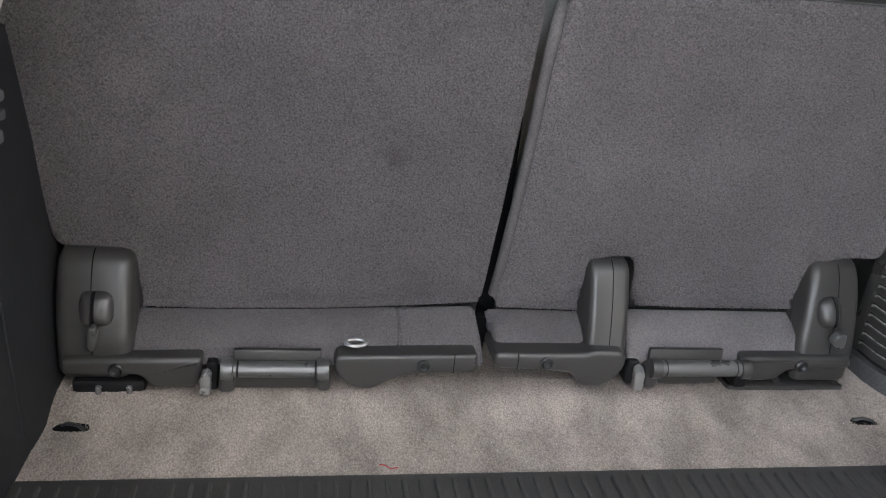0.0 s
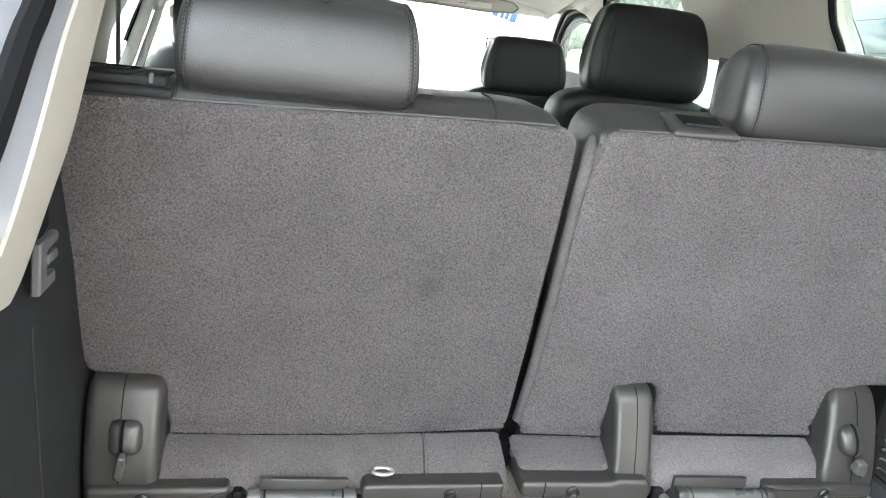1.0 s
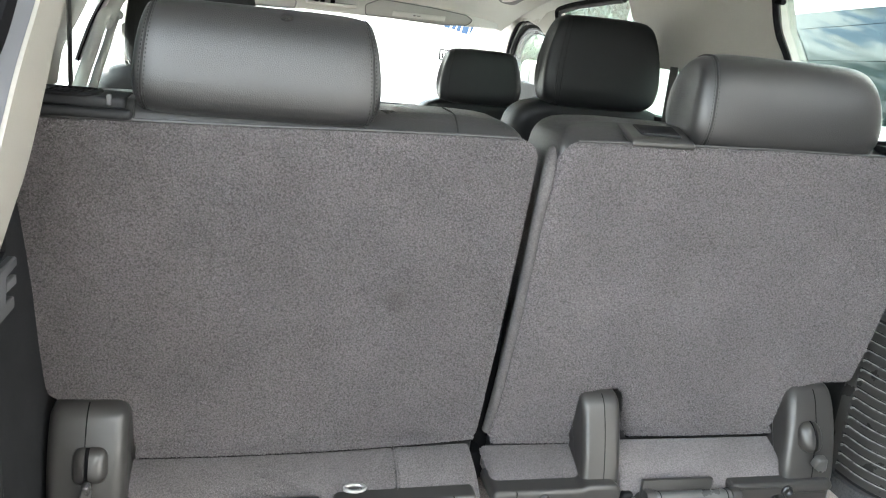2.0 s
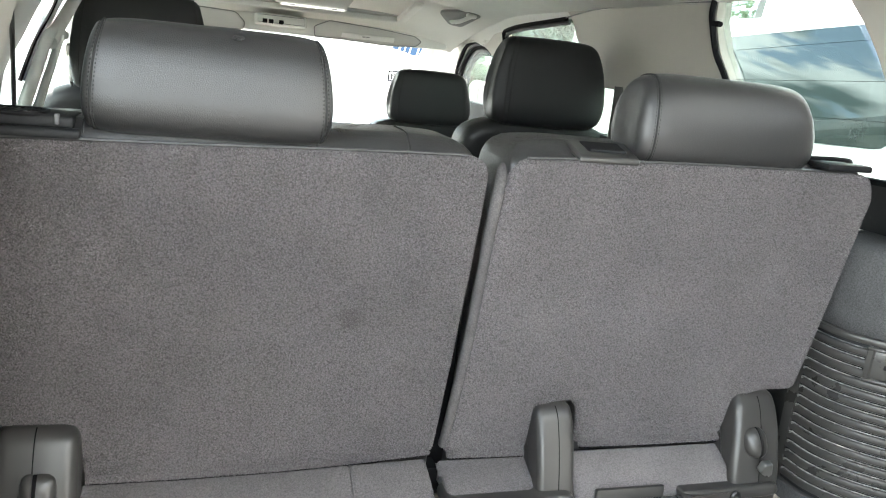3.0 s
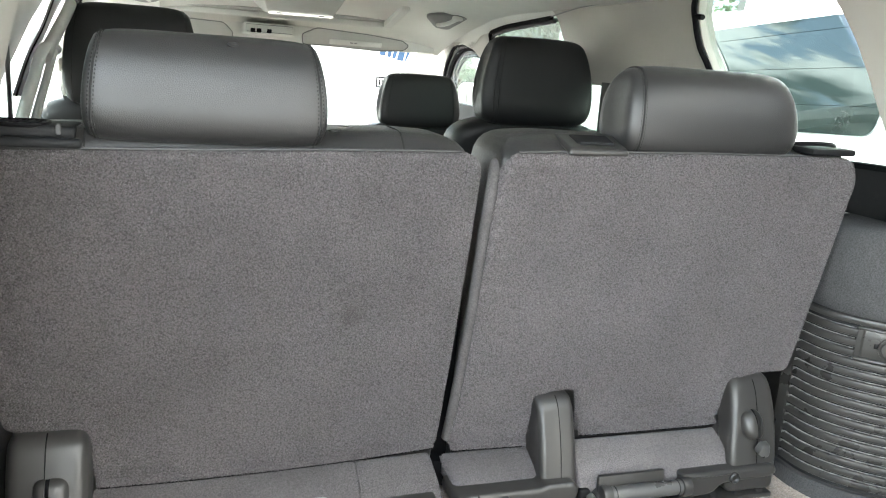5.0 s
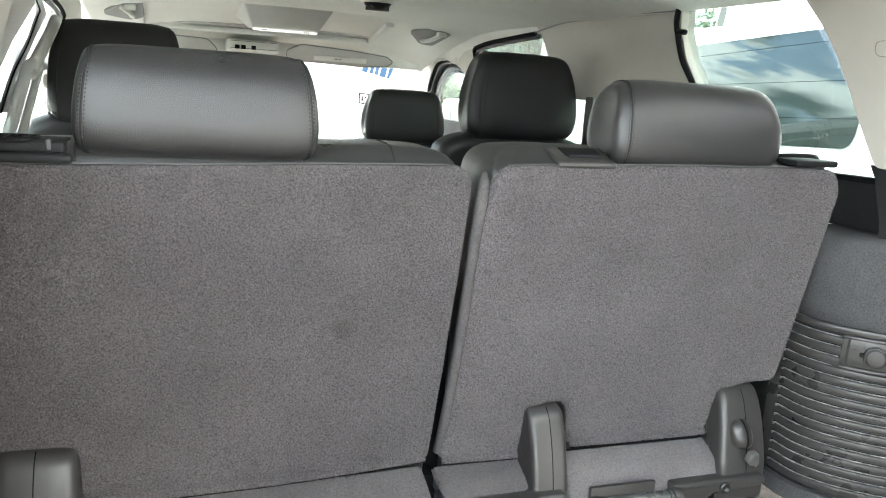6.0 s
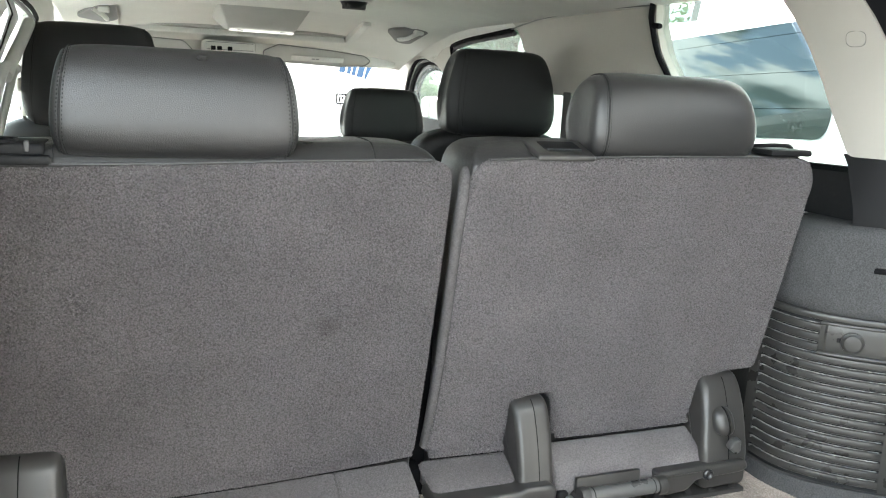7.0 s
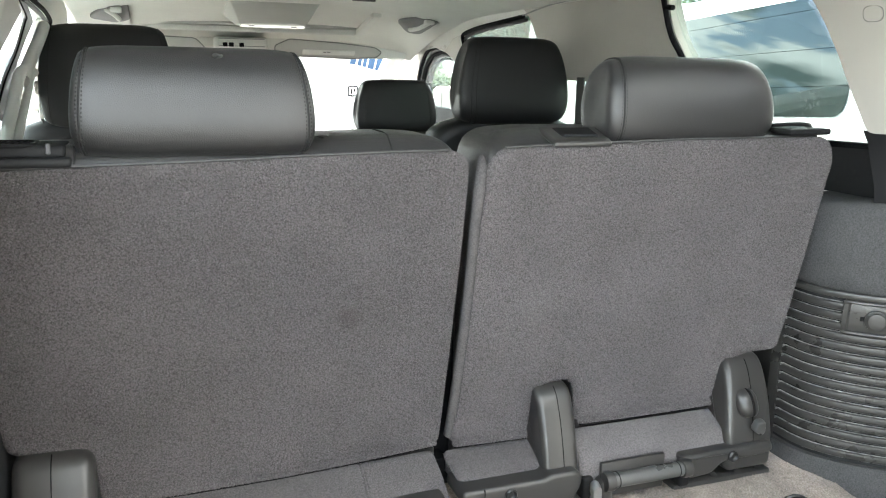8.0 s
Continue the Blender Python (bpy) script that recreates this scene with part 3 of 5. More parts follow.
QF = smooth_path([(0.462, 0.955), (0.518, 0.90), (0.543, 0.86), (0.536, 0.80), (0.510, 0.757), (0.46, 0.68), (0.41, 0.58)])
FD = smooth_path([(1.96, 0.790), (2.08, 0.806), (2.20, 0.814), (2.33, 0.800), (2.44, 0.752), (2.51, 0.672), (2.53, 0.56)])
RD = smooth_path([(1.27, 0.880), (1.45, 0.873), (1.66, 0.864), (1.80, 0.852), (1.838, 0.843), (1.843, 0.82), (1.840, 0.75), (1.832, 0.56)])
LEFT_DOOR_REAR = smooth_path([(1.232, 0.866), (1.329, 0.83), (1.297, 0.813), (1.124, 0.738), (0.95, 0.68), (0.856, 0.638), (0.775, 0.596)])
LEFT_DOOR_FRONT = smooth_path([(1.38, 0.878), (1.489, 0.829), (1.429, 0.803), (1.233, 0.743), (1.137, 0.697), (1.007, 0.633), (0.906, 0.588)])


def drawn_in(path, cy, cz, k):
    return [(cy + (y - cy) * k, cz + (z - cz) * k) for y, z in path]


for side, fn in (("right", side_right), ("left", side_left)):
    structure(f"window_seal_{side}", seal(QF, fn, 0.0065), M_SEALRUBBER, "black rubber window seal")
    frame_bands = (("front_door_seal", FD, 2.08, 0.56, 0.010, ((1.0, 0.009, M_SEALRUBBER), (0.95, 0.008, M_TRIM), (0.905, 0.009, M_SEALRUBBER), (0.86, 0.009, M_TRIM), (0.815, 0.010, M_SEALRUBBER))),
                   ("rear_door_seal", RD, 1.30, 0.50, -0.008, ((1.0, 0.007, M_SEALRUBBER), (0.975, 0.007, M_TRIM))))
    for nm, path, cy, cz, off, bands in frame_bands:
        for k, (grow, r, mt) in enumerate(bands):
            out = (off + 0.006 * k) * (1 if fn is side_right else -1)
            structure(f"{nm}_{side}_{k + 1}", tube([(fn(y, z) + out, y, z) for y, z in drawn_in(path, cy, cz, grow)], r, 6), mt, "black rubber door seal" if mt is M_SEALRUBBER else "dark door frame edge")
structure("door_edge_seal_left", tube([(-0.711, y, z) for y, z in LEFT_DOOR_REAR], 0.0022, 6), M_SEALRUBBER, "thin black rubber seal along the door edge")
bm = bmesh.new()
rows = [[bm.verts.new((-0.714 - dx, y0 + k * (y1 - y0), z0 + k * (z1 - z0))) for k, dx in ((0.0, 0.004), (0.15, 0.0), (0.5, -0.006), (0.85, 0.0), (1.0, 0.006), (1.0, 0.03))] for (y0, z0), (y1, z1) in zip(LEFT_DOOR_REAR, LEFT_DOOR_FRONT)]
for a, b in zip(rows, rows[1:]):
    for k in range(5):
        bm.faces.new((a[k], b[k], b[k + 1], a[k + 1]))
structure("door_frame_left", bm, M_DOORPAINT, "grey painted door frame edge", 60)

structure("trim_seam", tube([(0.677, 1.32, 0.878), (0.670, 1.18, 0.891), (0.664, 1.07, 0.899), (0.659, 0.87, 0.906), (0.660, 0.69, 0.904), (0.663, 0.52, 0.899)], 0.0022, 5), M_SIGNGREY, "dark joint between pillar trim and headliner")
# left rear pillar: beige lip, painted jamb and dark seal, raked forward
def raked(points_a, points_b):
    bm = bmesh.new()
    ra = [bm.verts.new(p) for p in points_a]
    rb = [bm.verts.new(p) for p in points_b]
    for i in range(len(ra) - 1):
        bm.faces.new((ra[i], ra[i + 1], rb[i + 1], rb[i]))
    return bm


LIP_FRONT = smooth_path([(-0.617, -0.195, 0.400), (-0.607, -0.18, 0.43), (-0.594, -0.13, 0.50), (-0.582, -0.10, 0.557), (-0.575, -0.04, 0.64), (-0.572, 0.0, 0.69), (-0.56, 0.09, 0.80), (-0.53, 0.20, 0.93)], 4)
LIP_REAR = smooth_path([(-0.628, -0.27, 0.400), (-0.604, -0.29, 0.445), (-0.586, -0.275, 0.50), (-0.578, -0.225, 0.567), (-0.572, -0.16, 0.65), (-0.568, -0.12, 0.694), (-0.555, -0.02, 0.81), (-0.525, 0.09, 0.94)], 4)
JAMB_OUT = smooth_path([(-0.70, -0.30, 0.400), (-0.665, -0.32, 0.445), (-0.635, -0.305, 0.50), (-0.615, -0.262, 0.567), (-0.602, -0.20, 0.65), (-0.596, -0.16, 0.69), (-0.59, -0.06, 0.81), (-0.57, 0.05, 0.94)], 4)
JAMB_OUT = [tuple(a + 0.55 * (b - a) for a, b in zip(p, q)) for p, q in zip(LIP_REAR, JAMB_OUT)]
BODY_OUT = [(x - 0.12, y - 0.03, z) for x, y, z in JAMB_OUT]
bm = raked(LIP_FRONT, LIP_REAR)
ext = bmesh.ops.extrude_face_region(bm, geom=list(bm.faces))["geom"]
bmesh.ops.translate(bm, verts=[g for g in ext if isinstance(g, bmesh.types.BMVert)], vec=(-0.012, 0, 0))
structure("d_pillar_left", bm, M_BEIGE, "beige plastic rear pillar trim edge", 60)
bm = raked([(x - 0.013, y + 0.002, z) for x, y, z in LIP_FRONT], [(x - 0.12, y + 0.02, z) for x, y, z in LIP_FRONT])
structure("d_pillar_left_back", bm, M_BEIGE, "beige inner face of the rear pillar trim", 60)
structure("jamb_left", raked([(x - 0.004, y - 0.001, z) for x, y, z in LIP_REAR], JAMB_OUT), M_JAMB, "grey painted liftgate jamb", 60)
structure("jamb_seal_left", tube([(x - 0.012, y - 0.002, z) for x, y, z in JAMB_OUT], 0.014, 8), M_SEALRUBBER, "black rubber liftgate seal")
structure("body_left", raked(JAMB_OUT, BODY_OUT), M_JAMB, "grey painted body edge beside the liftgate opening", 60)
structure("jamb_left_low", rbox((-0.74, -0.33, -0.03), (-0.63, -0.24, 0.405), 0.02, 3), M_TRIM, "charcoal plastic corner of the liftgate opening")
# matching plain corner on the right, at the edge of the opening
structure("jamb_right", sheet([(-0.187, 0.62), (-0.117, 0.70), (-0.057, 0.79), (-0.017, 0.874), (0.023, 0.945), (-0.10, 0.96), (-0.14, 0.874), (-0.19, 0.79), (-0.25, 0.70), (-0.30, 0.62), (-0.30, 0.0), (-0.20, 0.0)],
                              lambda y, z: side_right(max(y, -0.14), z) + 0.002, 0.05, 0.03), M_SEALRUBBER, "black rubber edge of the liftgate opening")
for nm, x0, x1 in (("body_side_left", -0.86, -0.80), ("body_side_right", 0.90, 0.96)):
    structure(nm, rbox((x0, -0.20, -0.45), (x1, 3.4, 0.50), 0.02, 2), M_WHITEPAINT, "white painted body side below the windows")

# unseen boxes added beside the opening to keep light off the sides
for nm, x0, x1, y0, y1, top in (("light_block_left", -0.95, -0.565, -0.95, -0.40, 0.62), ("light_block_right", 0.80, 1.06, -1.00, -0.26, 1.02)):
    structure(nm, rbox((x0, y0, -0.40), (x1, y1, top), 0.03, 3), M_TRIM, "charcoal box added out of view to block light beside the liftgate opening")
gate = pose(0, -0.06, 1.02, -24, 0, 0)
for nm, lo, hi in (("liftgate_head", (-0.74, -0.16, -0.03), (0.77, 0.0, 0.03)), ("liftgate_foot", (-0.74, -1.10, -0.03), (0.77, -0.62, 0.03)),
                   ("liftgate_side", (-0.74, -0.62, -0.03), (-0.60, -0.16, 0.03)), ("liftgate_side_right", (0.63, -0.62, -0.03), (0.77, -0.16, 0.03))):
    bm = rbox(lo, hi, 0.012, 2)
    bmesh.ops.transform(bm, matrix=gate, verts=bm.verts)
    structure(nm, bm, M_TRIM, "charcoal inner trim of the raised liftgate")
bm = rbox((-0.62, -0.64, -0.003), (0.65, -0.14, 0.003))
bmesh.ops.transform(bm, matrix=gate, verts=bm.verts)
structure("liftgate_glass", bm, M_PRIVACY, "liftgate window glass").visible_shadow = False


# ---- third row seats ----
def plane_y(z):
    return 0.06 - (z - 0.13) * 0.129


def carpet_panel(outline, depth=0.03, bevel=0.011, drop=0.0):
    """The carpeted back of a seat: an outline in (x, z) on the leaning plane, thickened and rounded at its rim."""
    bm = prism(outline, "y", 0.0, depth, bevel, 5, both=False)
    cut_grid(bm, 0.035, (0, 2))
    bmesh.ops.triangulate(bm, faces=[f for f in bm.faces if len(f.verts) > 4])
    for v in bm.verts:
        x, z = v.co.x, v.co.z
        v.co.y += plane_y(z) + drop + 0.0025 * noise.noise(Vector((x * 5, z * 5, 1.7))) + 0.0012 * noise.noise(Vector((x * 22, z * 22, 4.7)))
    return bm


def add_pile(parent, count, seed, keep, mat, length=0.0024, width=0.0011, lean=0.42):
    """Short upright tufts over a carpeted mesh, leaning every way; keep(centre, normal) picks the faces."""
    r = np.random.default_rng(seed)
    me0 = parent.data
    me0.calc_loop_triangles()
    co = np.array([v.co for v in me0.vertices])
    tris = np.array([t.vertices for t in me0.loop_triangles])
    a, b, c = co[tris[:, 0]], co[tris[:, 1]], co[tris[:, 2]]
    nrm = np.cross(b - a, c - a)
    area = np.linalg.norm(nrm, axis=1)
    nrm /= np.maximum(area, 1e-12)[:, None]
    area = area * keep((a + b + c) / 3, nrm)
    pick = r.choice(len(tris), count, p=area / area.sum())
    u, v = r.uniform(0, 1, (count, 1)), r.uniform(0, 1, (count, 1))
    flip = (u + v) > 1
    u, v = np.where(flip, 1 - u, u), np.where(flip, 1 - v, v)
    base = a[pick] + u * (b - a)[pick] + v * (c - a)[pick]
    way = nrm[pick] + r.normal(0, lean, (count, 3))
    way /= np.linalg.norm(way, axis=1)[:, None]
    side = np.cross(way, r.normal(0, 1, way.shape))
    side /= np.linalg.norm(side, axis=1)[:, None]
    ln = length * r.uniform(0.6, 1.15, (count, 1))
    wd = width * r.uniform(0.6, 1.2, (count, 1))
    verts = np.stack([base - side * wd / 2, base + side * wd / 2, base + way * ln + side * wd * 0.25, base + way * ln - side * wd * 0.25], 1).reshape(-1, 3)
    me = bpy.data.meshes.new("pile")
    me.vertices.add(len(verts))
    me.vertices.foreach_set("co", verts.astype(np.float32).ravel())
    me.loops.add(len(verts))
    me.loops.foreach_set("vertex_index", np.arange(len(verts), dtype=np.int32))
    me.polygons.add(count)
    me.polygons.foreach_set("loop_start", np.arange(0, len(verts), 4, dtype=np.int32))
    me.update(calc_edges=True)
    me.materials.append(mat)
    ob = new("pile", me)
    ob.parent = parent
    tagged(ob, "short carpet pile with a fuzzy rim", kind="stuff")
    return ob


def rear_faces(c, n):
    return (n[:, 1] < 0.35) & (c[:, 1] < 0.09)


def roll_faces(c, n):
    return (n[:, 1] < 0.2) & (n[:, 2] > -0.3) & (c[:, 1] < 0.075)


def hem(parent, points):
    """The rolled lower edge of a carpet, with a black strip under it as its shade."""
    rolled = part("hem", tube([(x, plane_y(z) - 0.0030, z - 0.0010) for x, z in points], 0.0052, 8), M_PILE, parent)
    add_pile(rolled, int(42000 * (max(p[0] for p in points) - min(p[0] for p in points))), 7, lambda c, n: (n[:, 1] < 0.5) & (n[:, 2] > -0.6), M_PILE)
    part("hem_shade", tube([(x, plane_y(z) - 0.0035, z - 0.0068) for x, z in points], 0.0024, 6), M_SEALRUBBER, rolled, "black strip standing in for the shade under the hem")
    return rolled


def shell_mesh(outline):
    """The leather body of a backrest: rounded rims, and a shoulder that rolls forward at the top."""
    bm = prism(outline, "y", 0.009, 0.150, 0.010, 3)
    for z in (0.575, 0.585, 0.592, 0.598, 0.603, 0.608, 0.612, 0.616):
        bmesh.ops.bisect_plane(bm, geom=list(bm.verts) + list(bm.edges) + list(bm.faces), plane_co=(0, 0, z), plane_no=(0, 0, 1))
    for v in bm.verts:
        k = max(0.0, v.co.z - 0.580) / 0.044
        v.co.y += plane_y(v.co.z) + 0.045 * k * k * max(0.0, 1 - max(0, v.co.y - 0.009) / 0.10)
    return bm


def headrest_mesh(cx, half, yc, zc, hy, hz, lean=0.0, ends=6.0, sect=3.2, nu=28, nv=36, cap=0.62, taper=0.075):
    bm, rings = bmesh.new(), []

    def ring_at(u, grow=1.0):
        s = max(0.0, 1 - abs(u) ** ends) ** (1 / ends)
        s = cap + (1 - cap) * s if abs(u) < 1 else 0.0
        out = []
        for k in range(nv):
            a = 2 * math.pi * k / nv
            c, d = math.cos(a), math.sin(a)
            y = hy * math.copysign(abs(c) ** (2 / sect), c)
            z = hz * math.copysign(abs(d) ** (2 / sect), d)
            y *= 1.0 - 0.22 * (z / hz) if y < 0 else 1.0
            out.append(Vector((cx + u * half * (1 - taper * max(0.0, (z / hz + 0.45) / 1.45) ** 2 - 0.03 * max(0.0, (-z / hz - 0.45) / 0.55) ** 2), yc + y * s * grow + lean * z, zc + z * s * grow)))
        return out

    for i in range(nu + 1):
        u = -math.cos(math.pi * i / nu)
        u = math.copysign(abs(u) ** 0.8, u)
        rings.append([bm.verts.new(p) for p in ring_at(max(-0.9999, min(0.9999, u)))])
    for a, b in zip(rings, rings[1:]):
        for k in range(nv):
            bm.faces.new((a[k], a[(k + 1) % nv], b[(k + 1) % nv], b[k]))
    bm.faces.new(rings[0])
    bm.faces.new(rings[-1])
    return bm, ring_at


def stitched_ring(bm, ring, dash=0.0048, gap=0.0034, radius=0.0007):
    """Short raised stitches along a closed line."""
    n, pos = len(ring), 0.0
    total = sum((ring[(i + 1) % n] - ring[i]).length for i in range(n))

    def at(d):
        d %= total
        for i in range(n):
            seg = (ring[(i + 1) % n] - ring[i]).length
            if d <= seg:
                return ring[i].lerp(ring[(i + 1) % n], d / seg)
            d -= seg
        return ring[0]

    while pos < total:
        tube_in(bm, [at(pos), at(pos + dash)], radius, 4)
        pos += dash + gap
    return bm


def add_headrest(seat, cx, half, yc, zc, hy, hz, mat, seams, lean=0.0, ends=8.0, sect=3.0, posts=True, thread=None, cap=0.62, taper=0.075):
    bm, ring_at = headrest_mesh(cx, half, yc, zc, hy, hz, lean, ends, sect, cap=cap, taper=taper)
    rest = part("headrest", bm, mat, seat, "padded leather headrest with stitched ends", 60)
    for u in seams:
        part("seam", tube(ring_at(u, 1.001), 0.0015, 6, closed=True), M_SEAM, rest)
        for du in (-0.022, 0.022):
            part("stitching", stitched_ring(bmesh.new(), ring_at(max(-0.99, min(0.99, u + du)), 1.002), 0.0024, 0.0026, 0.0007), thread or M_SEAM, rest, "fine dark stitching beside the seam")
    if posts:
        for dx in (-0.07, 0.07):
            part("post", tube([(cx + dx, yc, zc - hz * 0.9), (cx + dx, yc, zc - hz - 0.06)], 0.006, 10), M_STEEL, rest, "steel headrest post")
    return rest


def bolt(parent, x, y, z, r=0.0075):
    b = part("bolt", lathe([(0.004, r * 1.35), (-0.002, r * 1.35), (-0.004, r * 1.1), (-0.001, r * 0.95), (0.001, r * 0.6), (-0.0005, r * 0.55), (-0.0005, 0.0008)], (x, y, z), "y", 20), M_BOLT, parent, "recessed dark steel bolt head")
    return b


STRIP_LEVER = [(-0.006, -0.022), (0.005, -0.023), (0.0085, 0.004), (0.005, 0.020), (-0.004, 0.020)]
DROP_LEVER = [(-0.007, 0.016), (0.008, 0.015), (0.0135, -0.010), (0.005, -0.0165), (-0.013, -0.001)]


def lever(parent, x, y, z, lean, outline, mat):
    bm = prism(fillet(outline, 0.004, 4), "y", -0.007, 0.007, 0.003, 3)
    bmesh.ops.transform(bm, matrix=pose(x, y, z, 15, lean, 0), verts=bm.verts)
    return part("release_lever", bm, mat, parent, "grey release lever")


def boss(parent, x0, x1, s0, s1, z0, z1, yb, rake, depth=0.018, lean=0.0, square=2.4):
    """Two domed lobes on a hinge cover with a dark lever slot between them."""
    zc, hz = (z0 + z1) / 2, (z1 - z0) / 2

    def skin(x, z, out):
        return (x + lean * (z1 - z) / (z1 - z0), yb + rake * (z - zc) - out, z)

    for edge, far in ((s0, x0), (s1, x1)):
        bm = bmesh.new()
        rows = []
        for i in range(17):
            a = math.pi * i / 16
            c, d = math.cos(a), math.sin(a)
            c, d = math.copysign(abs(c) ** (2 / square), c), d ** (2 / square)
            row = []
            for k in range(9):
                r = math.sin(math.pi / 2 * k / 8)
                row.append(bm.verts.new(skin(edge + (far - edge) * d * r, zc + hz * c * r, depth * math.sqrt(max(0.0, 1 - r * r)))))
            rows.append(row)
        for p, q in zip(rows, rows[1:]):
            for k in range(8):
                bm.faces.new((p[k], p[k + 1], q[k + 1], q[k]))
        rim = [v for v in reversed(rows[0])] + rows[-1][1:]
        back = [bm.verts.new(v.co + Vector((0, 0.02, 0))) for v in rim]
        for k in range(len(rim) - 1):
            bm.faces.new((rim[k], rim[k + 1], back[k + 1], back[k]))
        bmesh.ops.remove_doubles(bm, verts=bm.verts, dist=0.00002)
        bmesh.ops.recalc_face_normals(bm, faces=bm.faces)
        part("lever_boss", bm, M_PLASTIC, parent, "domed lobe beside the lever slot", 60)
    bm = bmesh.new()
    rows = []
    for i in range(13):
        c = math.cos(math.pi * i / 12)
        out = (depth - 0.003) * math.sqrt(max(0.0, 1 - c * c)) - 0.002
        rows.append([bm.verts.new(skin(x, zc + hz * 0.97 * c, o)) for x, o in ((s0, out), (s1, out), (s1, -0.02), (s0, -0.02))])
    for p, q in zip(rows, rows[1:]):
        for k in range(4):
            bm.faces.new((p[k], p[(k + 1) % 4], q[(k + 1) % 4], q[k]))
    bm.faces.new(rows[0])
    bm.faces.new(rows[-1])
    part("slot", bm, M_SEALRUBBER, parent)


def hinge(parent, name, label, profile, x0, x1, seam_x, bevel=0.009, sweep=0.0):
    """An upright hinge cover: a side profile in (y, z) drawn out sideways, with a moulding seam down its front."""
    bm = prism(fillet(profile, bevel + 0.001, 5), "x", x0, x1, bevel, 5)
    for v in bm.verts:
        v.co.x += sweep * max(0.0, (v.co.z - 0.10) / 0.13) ** 1.3 * max(0.0, (x1 - v.co.x) / (x1 - x0))
    cover = part(name, bm, M_PLASTIC, parent, label, 60)
    front = [(y, z) for y, z in fillet(profile, bevel + 0.001, 5) if y < 0.045 and z > 0.06]
    part("moulding_seam", tube([(seam_x + sweep * max(0.0, (z - 0.10) / 0.13) ** 1.3 * max(0.0, (x1 - seam_x) / (x1 - x0)), y + 0.0002, z) for y, z in front], 0.0009, 5), M_SEALRUBBER, cover)
    return cover


def seat_left():
    seat = thing("third_row_seat", (-0.31, 0.08, 0.0), "charcoal leather folding third-row seat with grey carpeted back", "car seat", "third row seats")
    out = fillet([(-0.010, 0.1335, 0.008), (-0.10, 0.127), (-0.18, 0.1215), (-0.26, 0.1175), (-0.36, 0.1145), (-0.503, 0.1145), (-0.510, 0.16, 0.01), (-0.517, 0.199, 0.036), (-0.610, 0.203, 0.02), (-0.622, 0.29), (-0.630, 0.42),
                  (-0.642, 0.54), (-0.638, 0.583, 0.03), (-0.50, 0.586), (-0.36, 0.589), (-0.22, 0.594), (-0.10, 0.597), (0.010, 0.598, 0.030), (0.0075, 0.48), (0.0, 0.30)], 0.012, 5)
    carpet = part("back_carpet", carpet_panel(out), M_PILE, seat, "grey pile carpet on the seat back", 50)
    add_pile(carpet, 380000, 11, rear_faces, M_PILE)
    hem(carpet, [(-0.500, 0.1185), (-0.38, 0.1185), (-0.26, 0.1215), (-0.18, 0.1255), (-0.10, 0.131), (-0.018, 0.1375)])
    # leather shell in front of the carpet
    shell = fillet([(-0.012, 0.05), (-0.50, 0.05), (-0.52, 0.21), (-0.60, 0.215), (-0.635, 0.54), (-0.625, 0.607, 0.03), (-0.50, 0.612), (-0.10, 0.622), (-0.004, 0.618, 0.045), (-0.002, 0.50)], 0.02, 5)
    bm = shell_mesh(shell)
    part("backrest", bm, M_LEATHER, seat, "charcoal leather backrest shell", 60)
    for sx in (-0.497, -0.223, -0.100):
        top = interp([(-0.62, 0.607), (-0.50, 0.612), (-0.10, 0.622)], sx)
        path = []
        for z in (0.588, 0.594, 0.600, 0.605, 0.610, 0.615, 0.620):
            if z < top:
                path.append((sx, 0.0085 + plane_y(z) + 0.045 * ((z - 0.58) / 0.044) ** 2, z))
        path += [(sx, 0.07, top + 0.0004), (sx, 0.12, top + 0.0004)]
        part("top_seam", tube(path, 0.0013, 5), M_SEAM, seat)
    add_headrest(seat, -0.3525, 0.1465, 0.055, 0.6620, 0.058, 0.0705, M_LEATHER, (-0.92, 0.93), sect=2.6, ends=6.0, cap=0.56)
    # belt guide on the shoulder
    guide = part("belt_guide", box_in(rbox((-0.639, 0.004, 0.588), (-0.4985, 0.090, 0.600), 0.005, 3), (-0.639, 0.014, 0.598), (-0.506, 0.090, 0.6135), 0.005, 3), M_TRIM, seat, "black plastic belt guide cap on the shoulder")
    for k in range(12):
        part("guide_rib", rbox((-0.632 + 0.0072 * k, 0.024, 0.6130), (-0.6285 + 0.0072 * k, 0.066, 0.6155), 0.001, 1), M_TRIM, guide)
    part("guide_rim", tube(smooth_path([(-0.634, 0.020, 0.613), (-0.60, 0.017, 0.6135), (-0.548, 0.017, 0.6135), (-0.540, 0.045, 0.6135), (-0.55, 0.075, 0.6135), (-0.61, 0.075, 0.6135)]), 0.003, 6, True), M_PLASTIC_DARK, guide)
    part("guide_tab", rbox((-0.527, 0.012, 0.6035), (-0.5215, 0.019, 0.6165), 0.0012, 1), M_CLIP, guide, "small grey tab")
    part("top_welt", tube([(x, plane_y(z) + 0.010, z + 0.0015) for x, z in ((-0.632, 0.583), (-0.50, 0.587), (-0.36, 0.590), (-0.22, 0.595), (-0.10, 0.598), (-0.02, 0.599))], 0.0026, 8), M_LEATHER, seat, "leather welt along the top of the carpet")
